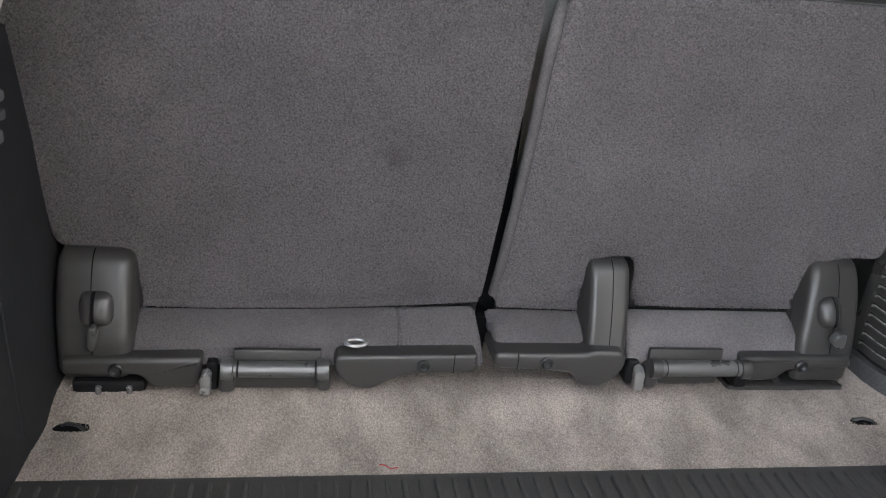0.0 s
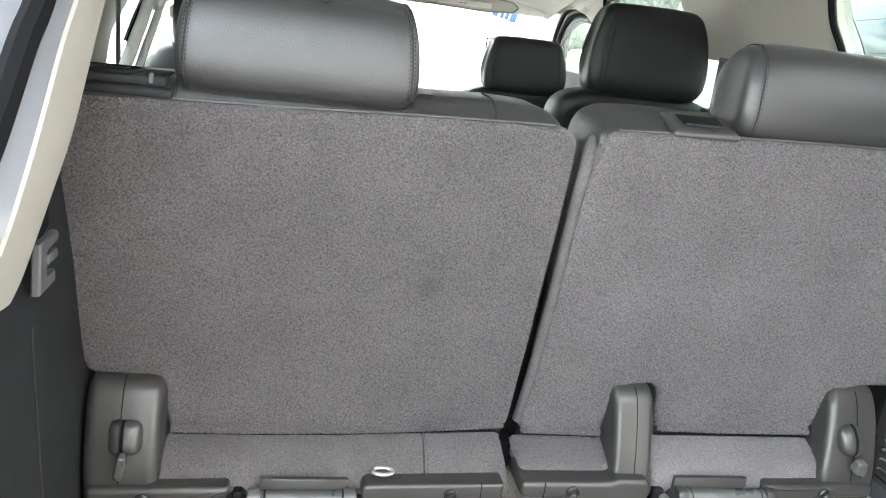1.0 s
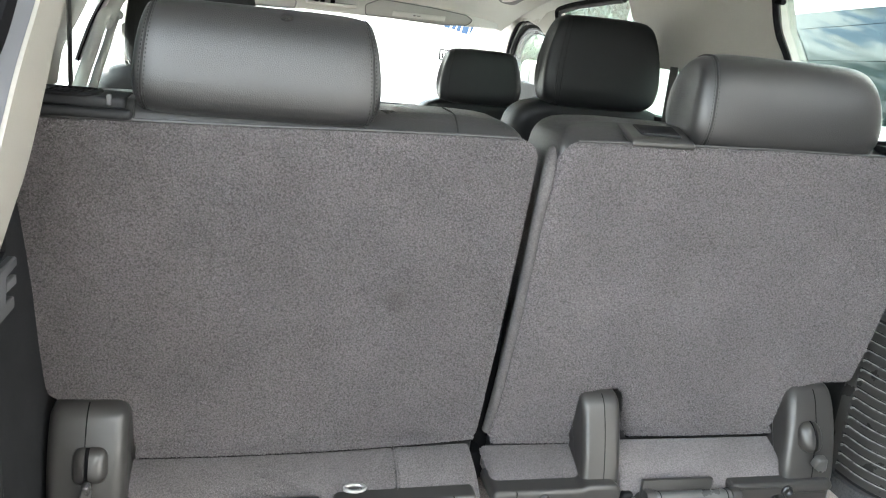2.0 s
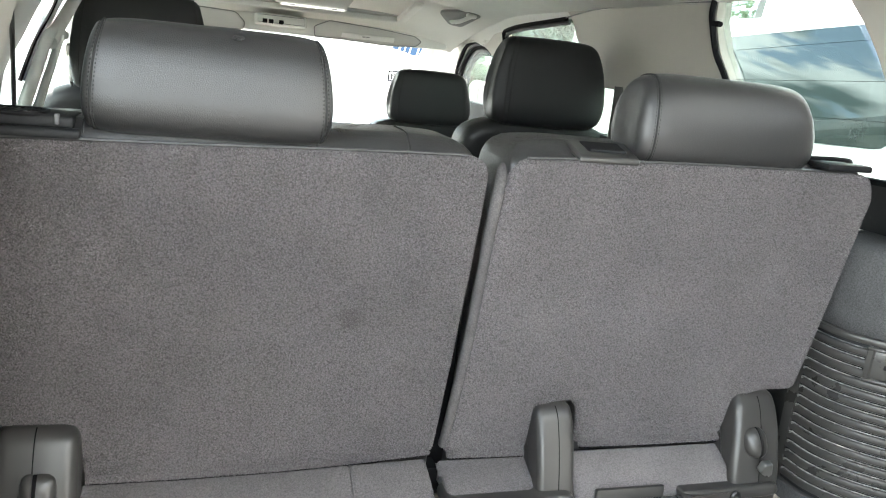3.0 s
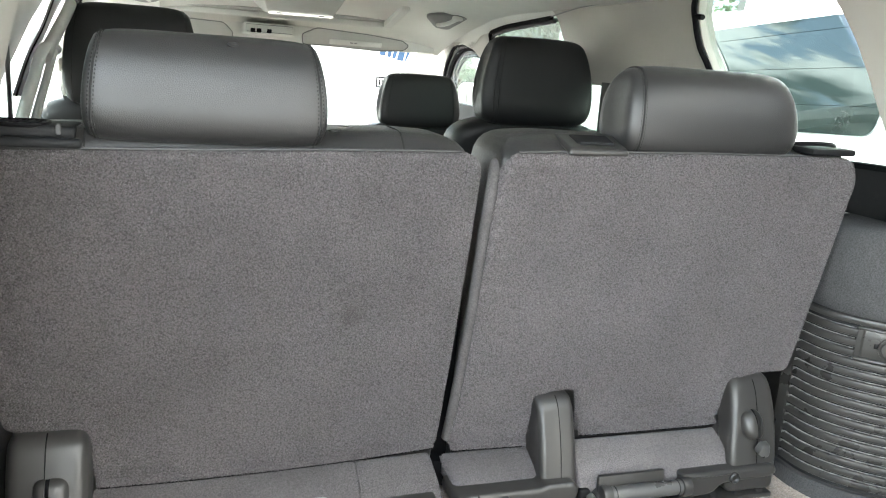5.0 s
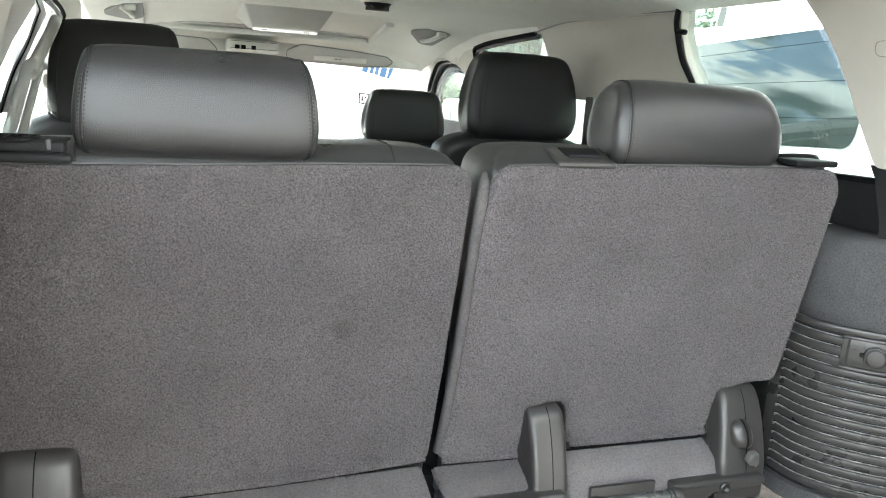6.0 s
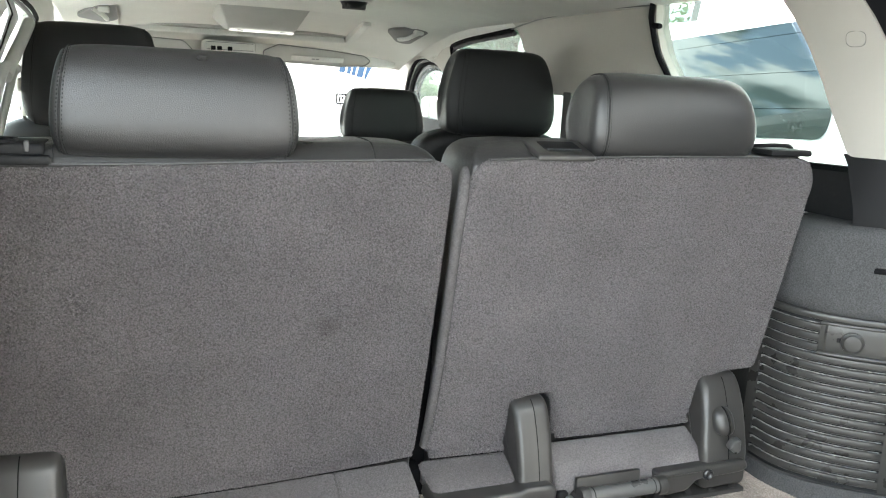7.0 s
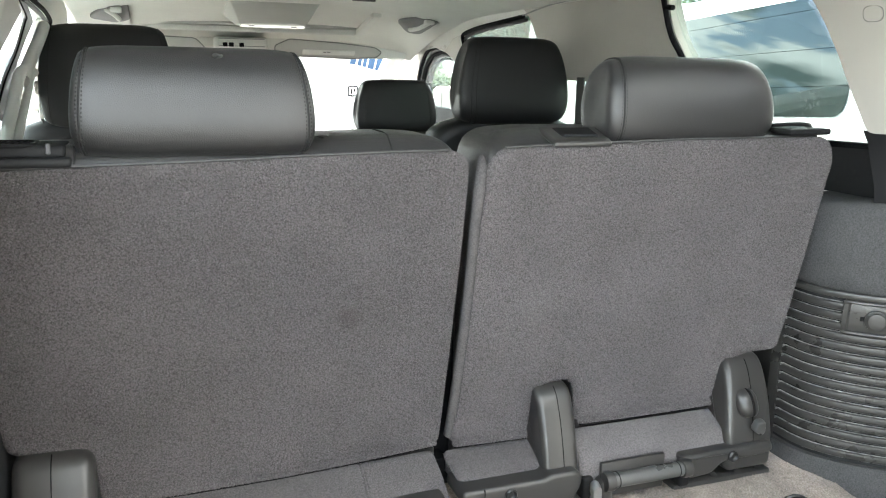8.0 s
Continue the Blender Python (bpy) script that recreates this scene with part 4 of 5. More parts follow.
    # cushion roll under the back
    roll = [(0.062, 0.1080, 0.006), (0.067, 0.100), (0.070, 0.082), (0.12, 0.082), (0.12, 0.048), (-0.002, 0.048), (-0.004, 0.068), (0.014, 0.089), (0.040, 0.1015)]
    for nm, x0, x1, k in (("cushion", -0.516, -0.138, 70000), ("cushion_end", -0.1365, -0.0173, 25000)):
        bm = prism(fillet(roll, 0.012, 4), "x", x0, x1, 0.006, 3)
        for v in bm.verts:
            v.co.z += 0.42 * max(0.0, v.co.z - 0.075) * max(0.0, min(1.0, (v.co.x + 0.36) / 0.34))
            v.co.x -= 0.17 * (v.co.z - 0.10) if v.co.x > -0.04 else 0.0
        roll_ob = part(nm, bm, M_FELT, seat, "grey felt-covered cushion underside")
        add_pile(roll_ob, k, 21, roll_faces, M_FELT, 0.0013, 0.0009)
    part("cushion_seam", tube([(-0.137, y - 0.0015, z) for y, z in ((0.066, 0.1176), (0.042, 0.1096), (0.015, 0.0952), (0.002, 0.0775), (-0.0035, 0.066))], 0.0010, 5), M_FELT, seat)
    # outboard hinge cover in two halves with a slot
    prof = [(-0.012, 0.03), (-0.012, 0.085), (-0.004, 0.125), (0.008, 0.165), (0.026, 0.196), (0.042, 0.206), (0.10, 0.206), (0.10, 0.03)]
    hinge(seat, "hinge_cover", "dark grey moulded plastic hinge cover", prof, -0.606, -0.506, -0.5575, 0.018)
    boss(seat, -0.5715, -0.5280, -0.5560, -0.5505, 0.114, 0.160, 0.000, 0.28, 0.015, 0.0, 3.4)
    lever(seat, -0.5540, -0.019, 0.1045, 8, STRIP_LEVER, M_ROLLER)
    # base rail covers
    rail = fillet([(-0.411, 0.0745), (-0.420, 0.027), (-0.481, 0.026), (-0.493, 0.0455, 0.012), (-0.597, 0.047), (-0.597, 0.071)], 0.009, 5)
    part("rail_cover", prism(rail, "y", -0.024, 0.05, 0.0075, 5), M_PLASTIC, seat, "black plastic base rail cover")
    bolt(seat, -0.525, -0.025, 0.056)
    rail2 = fillet([(-0.2300, 0.0795), (-0.0240, 0.0835, 0.006), (-0.0240, 0.0545, 0.006), (-0.0595, 0.0520), (-0.1267, 0.0500, 0.01), (-0.1507, 0.0400), (-0.1743, 0.0250), (-0.1988, 0.0250), (-0.2198, 0.039), (-0.233, 0.062)], 0.009, 5)
    part("rail_cover", prism(rail2, "y", -0.024, 0.05, 0.0055, 4), M_PLASTIC, seat, "black plastic base rail cover")
    part("rail_joint", rbox((-0.0592, -0.0246, 0.0535), (-0.0582, -0.018, 0.0825)), M_SEALRUBBER, seat)
    bolt(seat, -0.1031, -0.025, 0.0652)
    # roller with collars, tray behind it, latch hook
    roller = part("roller", lathe([(-0.372, 0.003), (-0.370, 0.0115), (-0.252, 0.0115), (-0.250, 0.003)], (0, -0.022, 0.0570), "x", 28), M_ROLLER, seat, "smooth grey seat roller tube")
    for s in (-0.388, -0.256):
        part("collar", lathe([(s, 0.006), (s + 0.001, 0.0150), (s + 0.009, 0.0160), (s + 0.017, 0.0150), (s + 0.018, 0.006)], (0, -0.022, 0.0570), "x", 28), M_ROLLER, roller, "stepped end collar")
    for s in (-0.366, -0.259):
        part("groove", lathe([(s, 0.0118), (s + 0.0006, 0.0128), (s + 0.0022, 0.0128), (s + 0.0028, 0.0118)], (0, -0.022, 0.0570), "x", 28), M_PLASTIC_DARK, roller)
    part("roller_bracket", rbox((-0.391, -0.030, 0.022), (-0.369, 0.03, 0.050), 0.006, 3), M_PLASTIC, seat)
    part("roller_bracket", rbox((-0.255, -0.030, 0.024), (-0.236, 0.03, 0.050), 0.006, 3), M_PLASTIC, seat)
    part("tray", rbox((-0.372, -0.014, 0.020), (-0.250, -0.005, 0.083), 0.003, 2), M_PLASTIC, seat, "black plastic tray edge behind the roller")
    hook = fillet([(-0.0075, -0.020), (0.0075, -0.020), (0.0085, 0.014), (0.002, 0.021), (-0.0065, 0.016)], 0.004, 3)
    bm = prism(hook, "y", -0.008, 0.008, 0.003, 2)
    bmesh.ops.transform(bm, matrix=pose(-0.4070, -0.036, 0.0450, 12, 4, 0), verts=bm.verts)
    part("latch_hook", bm, M_SATIN, seat, "satin grey latch hook")
    part("latch_box", rbox((-0.408, -0.016, 0.018), (-0.393, 0.03, 0.064), 0.004, 2), M_PLASTIC_DARK, seat)
    # pull loop
    loop = [(-0.202 + 0.0145 * math.cos(a), -0.008 - 0.0055 * math.sin(a), 0.0935 - 0.0022 * math.sin(a)) for a in [2 * math.pi * k / 28 for k in range(28)]]
    ring = part("pull_ring", tube(loop, 0.0028, 8, True), M_SATIN, seat, "small pale metal ring")
    part("ring_core", prism(fillet([(-0.209, -0.0105), (-0.195, -0.0105), (-0.195, -0.0055), (-0.209, -0.0055)], 0.002, 3), "z", 0.086, 0.0925, 0.001, 1), M_PLASTIC, ring)
    part("foot_plate", rbox((-0.588, -0.012, 0.006), (-0.492, 0.05, 0.030), 0.005, 2), M_PLASTIC_DARK, seat, "black floor anchor plate")
    for x in (-0.553, -0.512):
        part("foot_tab", rbox((x - 0.004, -0.018, 0.010), (x + 0.004, -0.006, 0.024), 0.003, 2), M_SATIN, seat)
    return seat


def seat_right():
    seat = thing("third_row_seat", (0.34, 0.08, 0.0), "charcoal leather folding third-row seat with grey carpeted back", "car seat", "third row seats")
    out = fillet([(0.010, 0.124, 0.02), (0.145, 0.122), (0.156, 0.182, 0.03), (0.170, 0.213, 0.03), (0.221, 0.216, 0.02), (0.230, 0.20), (0.237, 0.134, 0.004), (0.37, 0.131), (0.508, 0.132), (0.521, 0.166, 0.02),
                  (0.540, 0.213, 0.03), (0.572, 0.224), (0.639, 0.225, 0.012), (0.648, 0.310), (0.660, 0.445), (0.666, 0.526), (0.671, 0.572), (0.655, 0.611, 0.036), (0.38, 0.609), (0.135, 0.603), (0.046, 0.599, 0.03), (0.034, 0.490), (0.0285, 0.350), (0.0250, 0.280), (0.0185, 0.190)], 0.012, 5)
    carpet = part("back_carpet", carpet_panel(out, 0.030, 0.011), M_PILE, seat, "grey pile carpet on the seat back", 50)
    add_pile(carpet, 380000, 12, rear_faces, M_PILE)
    hem(carpet, [(0.016, 0.129), (0.08, 0.1275), (0.142, 0.1265)])
    hem(carpet, [(0.241, 0.1375), (0.37, 0.1355), (0.505, 0.1365)])
    shell = fillet([(0.022, 0.05), (0.145, 0.05), (0.17, 0.225), (0.225, 0.225), (0.24, 0.05), (0.50, 0.05), (0.54, 0.23), (0.63, 0.235), (0.656, 0.54), (0.640, 0.622, 0.04), (0.40, 0.626), (0.13, 0.628), (0.044, 0.622, 0.045), (0.036, 0.45)], 0.02, 5)
    bm = shell_mesh(shell)
    part("backrest", bm, M_LEATHER, seat, "charcoal leather backrest shell", 60)
    edge = [(x + 0.0015, plane_y(z) + 0.0135, z) for x, z in ((0.0290, 0.548), (0.0270, 0.495), (0.0235, 0.350), (0.0150, 0.205), (0.0090, 0.136))]
    edge = smooth_path([(0.050, 0.052, 0.582), (0.041, 0.036, 0.580), (0.0345, 0.025, 0.570)] + edge, 3)
    part("edge_roll", tube([(x + 0.002, y, z) for x, y, z in edge], 0.0095, 12, ref=(1, 0, 0)), M_EDGE, seat, "smooth grey cloth edge roll beside the carpet", 60)
    part("edge_seam", tube([(x + 0.0045, y - 0.0104, z) for x, y, z in edge[12:]], 0.0007, 5), M_STITCH, seat)
    # black blocks added where the seat gap is only in shade
    part("gap_filler", box_in(rbox((0.0, 0.105, 0.03), (0.030, 0.125, 0.56), 0.003, 1), (-0.017, 0.070, 0.001), (0.006, 0.104, 0.098)), M_SEALRUBBER, seat, "black filler added to darken the gap between the seats")
    add_headrest(seat, 0.388, 0.1535, 0.058, 0.665, 0.058, 0.0715, M_LEATHER, (-0.87,), sect=2.35, ends=6.0, cap=0.35)
    part("top_welt", tube([(x, plane_y(z) + 0.010, z + 0.0015) for x, z in ((0.066, 0.601), (0.135, 0.604), (0.38, 0.610), (0.50, 0.611), (0.63, 0.612))], 0.0024, 8), M_LEATHER, seat, "leather welt along the top of the carpet")
    part("shoulder_stitching", stitched_ring(bmesh.new(), [Vector(p) for p in ((0.0635, 0.030, 0.6075), (0.070, 0.050, 0.617), (0.074, 0.080, 0.6235), (0.0745, 0.080, 0.6235), (0.0705, 0.050, 0.617), (0.0640, 0.030, 0.6075))], 0.005, 0.004, 0.0006), M_STITCH, seat)
    # plastic latch bezel and belt guide on top
    bez = part("latch_bezel", prism(fillet([(0.000, 0.602), (-0.002, 0.609), (0.004, 0.6135), (0.058, 0.629), (0.064, 0.620)], 0.004, 3), "x", 0.140, 0.236, 0.004, 3), M_PLASTIC, seat, "dark plastic latch bezel on the shoulder", 60)
    part("bezel_recess", prism(fillet([(0.018, 0.612), (0.018, 0.6195), (0.050, 0.6285), (0.050, 0.612)], 0.002, 2), "x", 0.160, 0.222, 0.002, 2), M_PLASTIC_DARK, bez)
    part("bezel_lip", tube([(0.163, 0.0165, 0.6185), (0.219, 0.0165, 0.6185)], 0.0022, 6), M_TRIM, bez)
    guide = part("belt_guide", rbox((0.565, -0.002, 0.616), (0.652, 0.060, 0.627), 0.004, 2), M_PLASTIC_DARK, seat, "grey plastic belt guide on the shoulder")
    part("guide_rim", tube(smooth_path([(0.572, 0.05, 0.629), (0.59, 0.03, 0.632), (0.62, 0.025, 0.632), (0.645, 0.04, 0.628)]), 0.004, 6), M_PLASTIC_DARK, guide)
    roll = [(0.062, 0.1100, 0.006), (0.067, 0.102), (0.070, 0.082), (0.12, 0.082), (0.12, 0.050), (-0.002, 0.050), (-0.004, 0.070), (0.014, 0.092), (0.040, 0.1030)]
    roll_a = [(y, z + 0.09 * max(0.0, z - 0.04), *q) for y, z, *q in roll]
    roll_b = [(y, z + 0.17 * max(0.0, z - 0.04), *q) for y, z, *q in roll]
    for pr, x0, x1, k in ((roll_a, 0.002, 0.152, 28000), (roll_b, 0.215, 0.522, 58000)):
        bm = prism(fillet(pr, 0.012, 4), "x", x0, x1, 0.010, 4)
        for v in bm.verts:
            v.co.x -= 0.35 * (v.co.z - 0.10) if v.co.x < 0.03 else 0.0
        roll_ob = part("cushion", bm, M_FELT, seat, "grey felt-covered cushion underside")
        add_pile(roll_ob, k, 22, roll_faces, M_FELT, 0.0013, 0.0009)
    # middle hinge arm in two halves
    prof = [(-0.014, 0.062), (-0.008, 0.09), (0.002, 0.13), (0.014, 0.165), (0.030, 0.200), (0.046, 0.213), (0.10, 0.213), (0.10, 0.05), (-0.01, 0.05)]
    hinge(seat, "hinge_arm", "dark grey moulded plastic hinge arm", prof, 0.146, 0.210, 0.181, 0.011)
    # outboard hinge cover
    prof = [(-0.012, 0.03), (-0.010, 0.09), (0.0, 0.13), (0.012, 0.168), (0.030, 0.204), (0.048, 0.222), (0.10, 0.222), (0.10, 0.03)]
    hinge(seat, "hinge_cover", "dark grey moulded plastic hinge cover", prof, 0.500, 0.598, 0.553, 0.013, 0.020)
    boss(seat, 0.5200, 0.5620, 0.5420, 0.5470, 0.126, 0.174, 0.006, 0.31, 0.017, 0.003)
    lever(seat, 0.5535, -0.018, 0.1125, -6, DROP_LEVER, M_ROLLER)
    rail = fillet([(0.001, 0.0875), (0.140, 0.0880), (0.150, 0.093), (0.197, 0.0925), (0.206, 0.082), (0.205, 0.066), (0.196, 0.049), (0.174, 0.029), (0.1423, 0.030), (0.1221, 0.0535, 0.01), (0.0755, 0.0585), (0.0061, 0.061), (-0.001, 0.070)], 0.009, 5)
    part("rail_cover", prism(rail, "y", -0.026, 0.05, 0.0075, 5), M_PLASTIC, seat, "black plastic base rail cover")
    part("rail_joint", rbox((0.0356, -0.0268, 0.062), (0.0366, -0.02, 0.0865)), M_SEALRUBBER, seat)
    bolt(seat, 0.0798, -0.027, 0.0726)
    roller = part("roller", lathe([(0.258, 0.003), (0.260, 0.0125), (0.400, 0.0125), (0.402, 0.003)], (0, -0.022, 0.0625), "x", 28), M_ROLLER, seat, "smooth grey seat roller tube")
    for s in (0.246, 0.394):
        part("collar", lathe([(s, 0.006), (s + 0.001, 0.0155), (s + 0.009, 0.0165), (s + 0.017, 0.0155), (s + 0.018, 0.006)], (0, -0.022, 0.0625), "x", 28), M_PLASTIC, roller, "stepped end collar")
    for s in (0.270, 0.386):
        part("groove", lathe([(s, 0.0118), (s + 0.0006, 0.0128), (s + 0.0022, 0.0128), (s + 0.0028, 0.0118)], (0, -0.022, 0.0625), "x", 28), M_PLASTIC_DARK, roller)
    part("roller_bracket", rbox((0.242, -0.026, 0.024), (0.266, 0.03, 0.066), 0.010, 3), M_PLASTIC, seat)
    part("roller_bracket", rbox((0.394, -0.024, 0.026), (0.416, 0.03, 0.056), 0.006, 3), M_PLASTIC_DARK, seat)
    part("tray", rbox((0.246, -0.014, 0.030), (0.368, -0.005, 0.091), 0.003, 2), M_PLASTIC, seat, "black plastic tray edge behind the roller")
    rail4 = fillet([(0.398, 0.0815), (0.520, 0.0825), (0.585, 0.0840), (0.592, 0.066), (0.575, 0.060), (0.482, 0.058, 0.01), (0.462, 0.040), (0.416, 0.037), (0.402, 0.06)], 0.009, 5)
    part("rail_cover", prism(rail4, "y", -0.022, 0.05, 0.0075, 5), M_PLASTIC, seat, "black plastic base rail cover")
    bolt(seat, 0.501, -0.023, 0.068)
    hook = fillet([(-0.0075, -0.020), (0.0075, -0.020), (0.0085, 0.014), (0.002, 0.021), (-0.0065, 0.016)], 0.004, 3)
    bm = prism(hook, "y", -0.010, 0.010, 0.003, 2)
    bmesh.ops.transform(bm, matrix=pose(0.2225, -0.038, 0.0560, 12, -8, -12), verts=bm.verts)
    part("latch_hook", bm, M_SATIN, seat, "satin grey latch hook")
    part("latch_box", rbox((0.216, -0.012, 0.026), (0.236, 0.03, 0.068), 0.006, 3), M_PLASTIC_DARK, seat)
    foot = part("foot_plate", rbox((0.395, -0.008, 0.008), (0.600, 0.06, 0.022), 0.003, 2), M_PLASTIC, seat, "dark grey ribbed floor anchor plate")
    for x in (0.43, 0.478, 0.527, 0.573):
        bm = prism(fillet([(-0.006, 0.020), (0.03, 0.040), (0.05, 0.040), (0.05, 0.018), (-0.004, 0.018)], 0.002, 2), "x", x, x + 0.014, 0.003, 2)
        part("foot_rib", bm, M_PLASTIC, foot)
    return seat


seat_left()
seat_right()


# ---- second row and front seats ----
def bucket_seat(cx, yc, top, label, zc, hz, half, group, seams=(-0.82,), hy=0.05, taper=0.16):
    seat = thing("bucket_seat", (cx, yc + 0.1, 0.0), label, "car seat", group)
    out = fillet([(cx - 0.235, 0.05), (cx - 0.25, top - 0.20), (cx - 0.225, top - 0.03, 0.08), (cx - 0.14, top, 0.06), (cx + 0.14, top, 0.06), (cx + 0.225, top - 0.03, 0.08), (cx + 0.25, top - 0.20), (cx + 0.235, 0.05)], 0.03, 6)
    bm = prism(out, "y", yc - 0.035, yc + 0.10, 0.04, 5)
    for v in bm.verts:
        v.co.y += 0.20 * (top - v.co.z)
    part("backrest", bm, M_LEATHER_BLACK, seat, "black leather backrest", 60)
    part("cushion", rbox((cx - 0.24, yc + 0.16, 0.0), (cx + 0.24, yc + 0.62, 0.14), 0.04, 4), M_LEATHER_BLACK, seat, "black leather seat cushion", 60)
    part("base", rbox((cx - 0.20, yc + 0.18, -0.03), (cx + 0.20, yc + 0.55, 0.02), 0.01, 2), M_PLASTIC_DARK, seat)
    add_headrest(seat, cx, half, yc, zc, hy, hz, M_LEATHER_BLACK, seams, ends=4.6, sect=3.8, thread=M_SEAM, cap=0.55, taper=taper)
    return seat


bucket_seat(0.543, 1.06, 0.584, "black leather second-row bucket seat with headrest raised", 0.686, 0.121, 0.168, "second row seats", (-0.80, -0.72), taper=0.17)
bucket_seat(-0.508, 1.06, 0.586, "black leather second-row bucket seat with headrest raised", 0.683, 0.122, 0.153, "second row seats", (-0.86, 0.86), taper=0.13)
bucket_seat(0.478, 2.01, 0.485, "black leather front bucket seat", 0.573, 0.104, 0.162, "front seats", (-0.82, 0.82))
bucket_seat(-0.448, 2.01, 0.485, "black leather front bucket seat", 0.573, 0.104, 0.162, "front seats", (-0.82, 0.82))

add_pile(cargo_floor, 90000, 31, lambda c, n: (n[:, 2] > 0.5) & (c[:, 1] < 0.02), M_FLOOR, 0.0020, 0.0013, 0.6)


# ---- right cargo wall: slotted grille panel, outlet, hook ----
def on_wall(y, z, out=0.0):
    return Vector((wall_x(y) - out, y, z))


def wall_strip(y0, y1, z0, z1, out0, out1, n=10):
    """A horizontal bar on the curved wall, from y0 to y1."""
    bm, rows = bmesh.new(), []
    for i in range(n + 1):
        y = y0 + (y1 - y0) * i / n
        h = z1 - z0
        ring = [(out0, z0), (out1 * 0.8, z0 + 0.12 * h), (out1, z0 + 0.35 * h), (out1, z0 + 0.65 * h), (out1 * 0.8, z0 + 0.9 * h), (out0, z1)]
        rows.append([bm.verts.new(on_wall(y, z, o)) for o, z in ring])
    for a, b in zip(rows, rows[1:]):
        for k in range(5):
            bm.faces.new((a[k], a[k + 1], b[k + 1], b[k]))
        bm.faces.new((a[5], a[0], b[0], b[5]))
    bm.faces.new(rows[0])
    bm.faces.new(rows[-1])
    return bm


panel = structure("grille_panel", sheet([(-0.20, 0.032), (0.085, 0.032), (0.085, 0.352), (-0.20, 0.352)], lambda y, z: wall_x(y), 0.03, 0.02), M_TRIM,
                  "dark grey plastic side panel with long horizontal slots", 60)
part("panel_frame", wall_strip(-0.125, -0.150, 0.034, 0.350, 0.0, 0.008), M_GRILLE, panel)
part("panel_frame", wall_strip(0.085, 0.064, 0.034, 0.350, 0.0, 0.006), M_GRILLE, panel)
part("panel_frame", wall_strip(0.085, -0.150, 0.034, 0.046, 0.0, 0.006, 16), M_GRILLE, panel)
part("panel_frame", wall_strip(0.085, -0.200, 0.340, 0.353, 0.0, 0.008, 16), M_GRILLE, panel)
PITCH, N_ROWS = 0.0178, 16
for i in range(N_ROWS):
    z = 0.052 + i * PITCH
    stop = -0.125 if i < 13 else -0.040
    part("slat", wall_strip(0.064, stop, z, z + 0.0140, 0.001, 0.0056, 16), M_GRILLE, panel)
    # highlight along the slot, drawn as a thin pale strip
    part("slot_edge_glint", wall_strip(0.058, stop + 0.004, z + 0.0148, z + 0.0160, 0.001, 0.0050, 16), M_SLOT_GLINT, panel)
# inset box with a round power outlet
# pale triangles painted as highlights where the slots begin
for i in range(13):
    z = 0.052 + i * PITCH
    part("slot_start_glint", prism([(0.0585, z + 0.0165), (0.0525, z + 0.0165), (0.0585, z + 0.0115)], "x", wall_x(0.055) - 0.0074, wall_x(0.055) - 0.004), M_TIP_GLINT, panel)
part("outlet_plate", wall_strip(-0.044, -0.150, 0.284, 0.337, 0.0, 0.0035, 8), M_GRILLE, panel, "recessed outlet plate")
part("outlet_frame", wall_strip(-0.042, -0.048, 0.282, 0.339, 0.0, 0.0090, 2), M_GRILLE, panel, "raised border of the outlet recess")
part("outlet_frame", wall_strip(-0.042, -0.150, 0.334, 0.341, 0.0, 0.0090, 8), M_GRILLE, panel)
part("outlet_frame", wall_strip(-0.042, -0.150, 0.280, 0.287, 0.0, 0.0090, 8), M_GRILLE, panel)
ck = on_wall(-0.079, 0.310, 0.005)
slope = math.atan(9.6 * (0.03 + 0.079))
bm = lathe([(0.0, 0.0165), (0.003, 0.0185), (0.006, 0.018), (0.007, 0.0155), (0.0095, 0.0135), (0.0105, 0.008), (0.0105, 0.0005)], (0, 0, 0), "x", 28)
bmesh.ops.transform(bm, matrix=Matrix.Translation(ck) @ Matrix.Rotation(math.pi + slope, 4, "Z"), verts=bm.verts)
outlet = part("power_outlet", bm, M_GRILLE, panel, "round grey power outlet cap")
bm = rbox((-0.010, -0.024, -0.004), (0.0, -0.017, 0.004), 0.001, 1)
bmesh.ops.transform(bm, matrix=Matrix.Translation(ck) @ Matrix.Rotation(math.pi + slope, 4, "Z"), verts=bm.verts)
part("cap_hinge", bm, M_PLASTIC_DARK, outlet)

hook = thing("cargo_ring", (0.69, 0.01, 0.465), "small dark steel cargo ring by the seat edge", "ring")
part("ring", tube([(0.697 + 0.005 * math.sin(a), -0.004 + 0.012 * math.cos(a), 0.466 + 0.014 * math.sin(a)) for a in [2 * math.pi * k / 16 for k in range(16)]], 0.003, 6, True), M_STEEL, hook)
part("ring_base", rbox((0.682, 0.006, 0.460), (0.706, 0.020, 0.476), 0.003, 2), M_PLASTIC_DARK, hook)
slot = thing("trim_slot", (0.73, -0.10, 0.435), "dark slot cut in the felted side trim", "slot")
part("slot_rim", wall_strip(-0.088, -0.135, 0.432, 0.442, -0.002, 0.0030, 6), M_SEALRUBBER, slot)
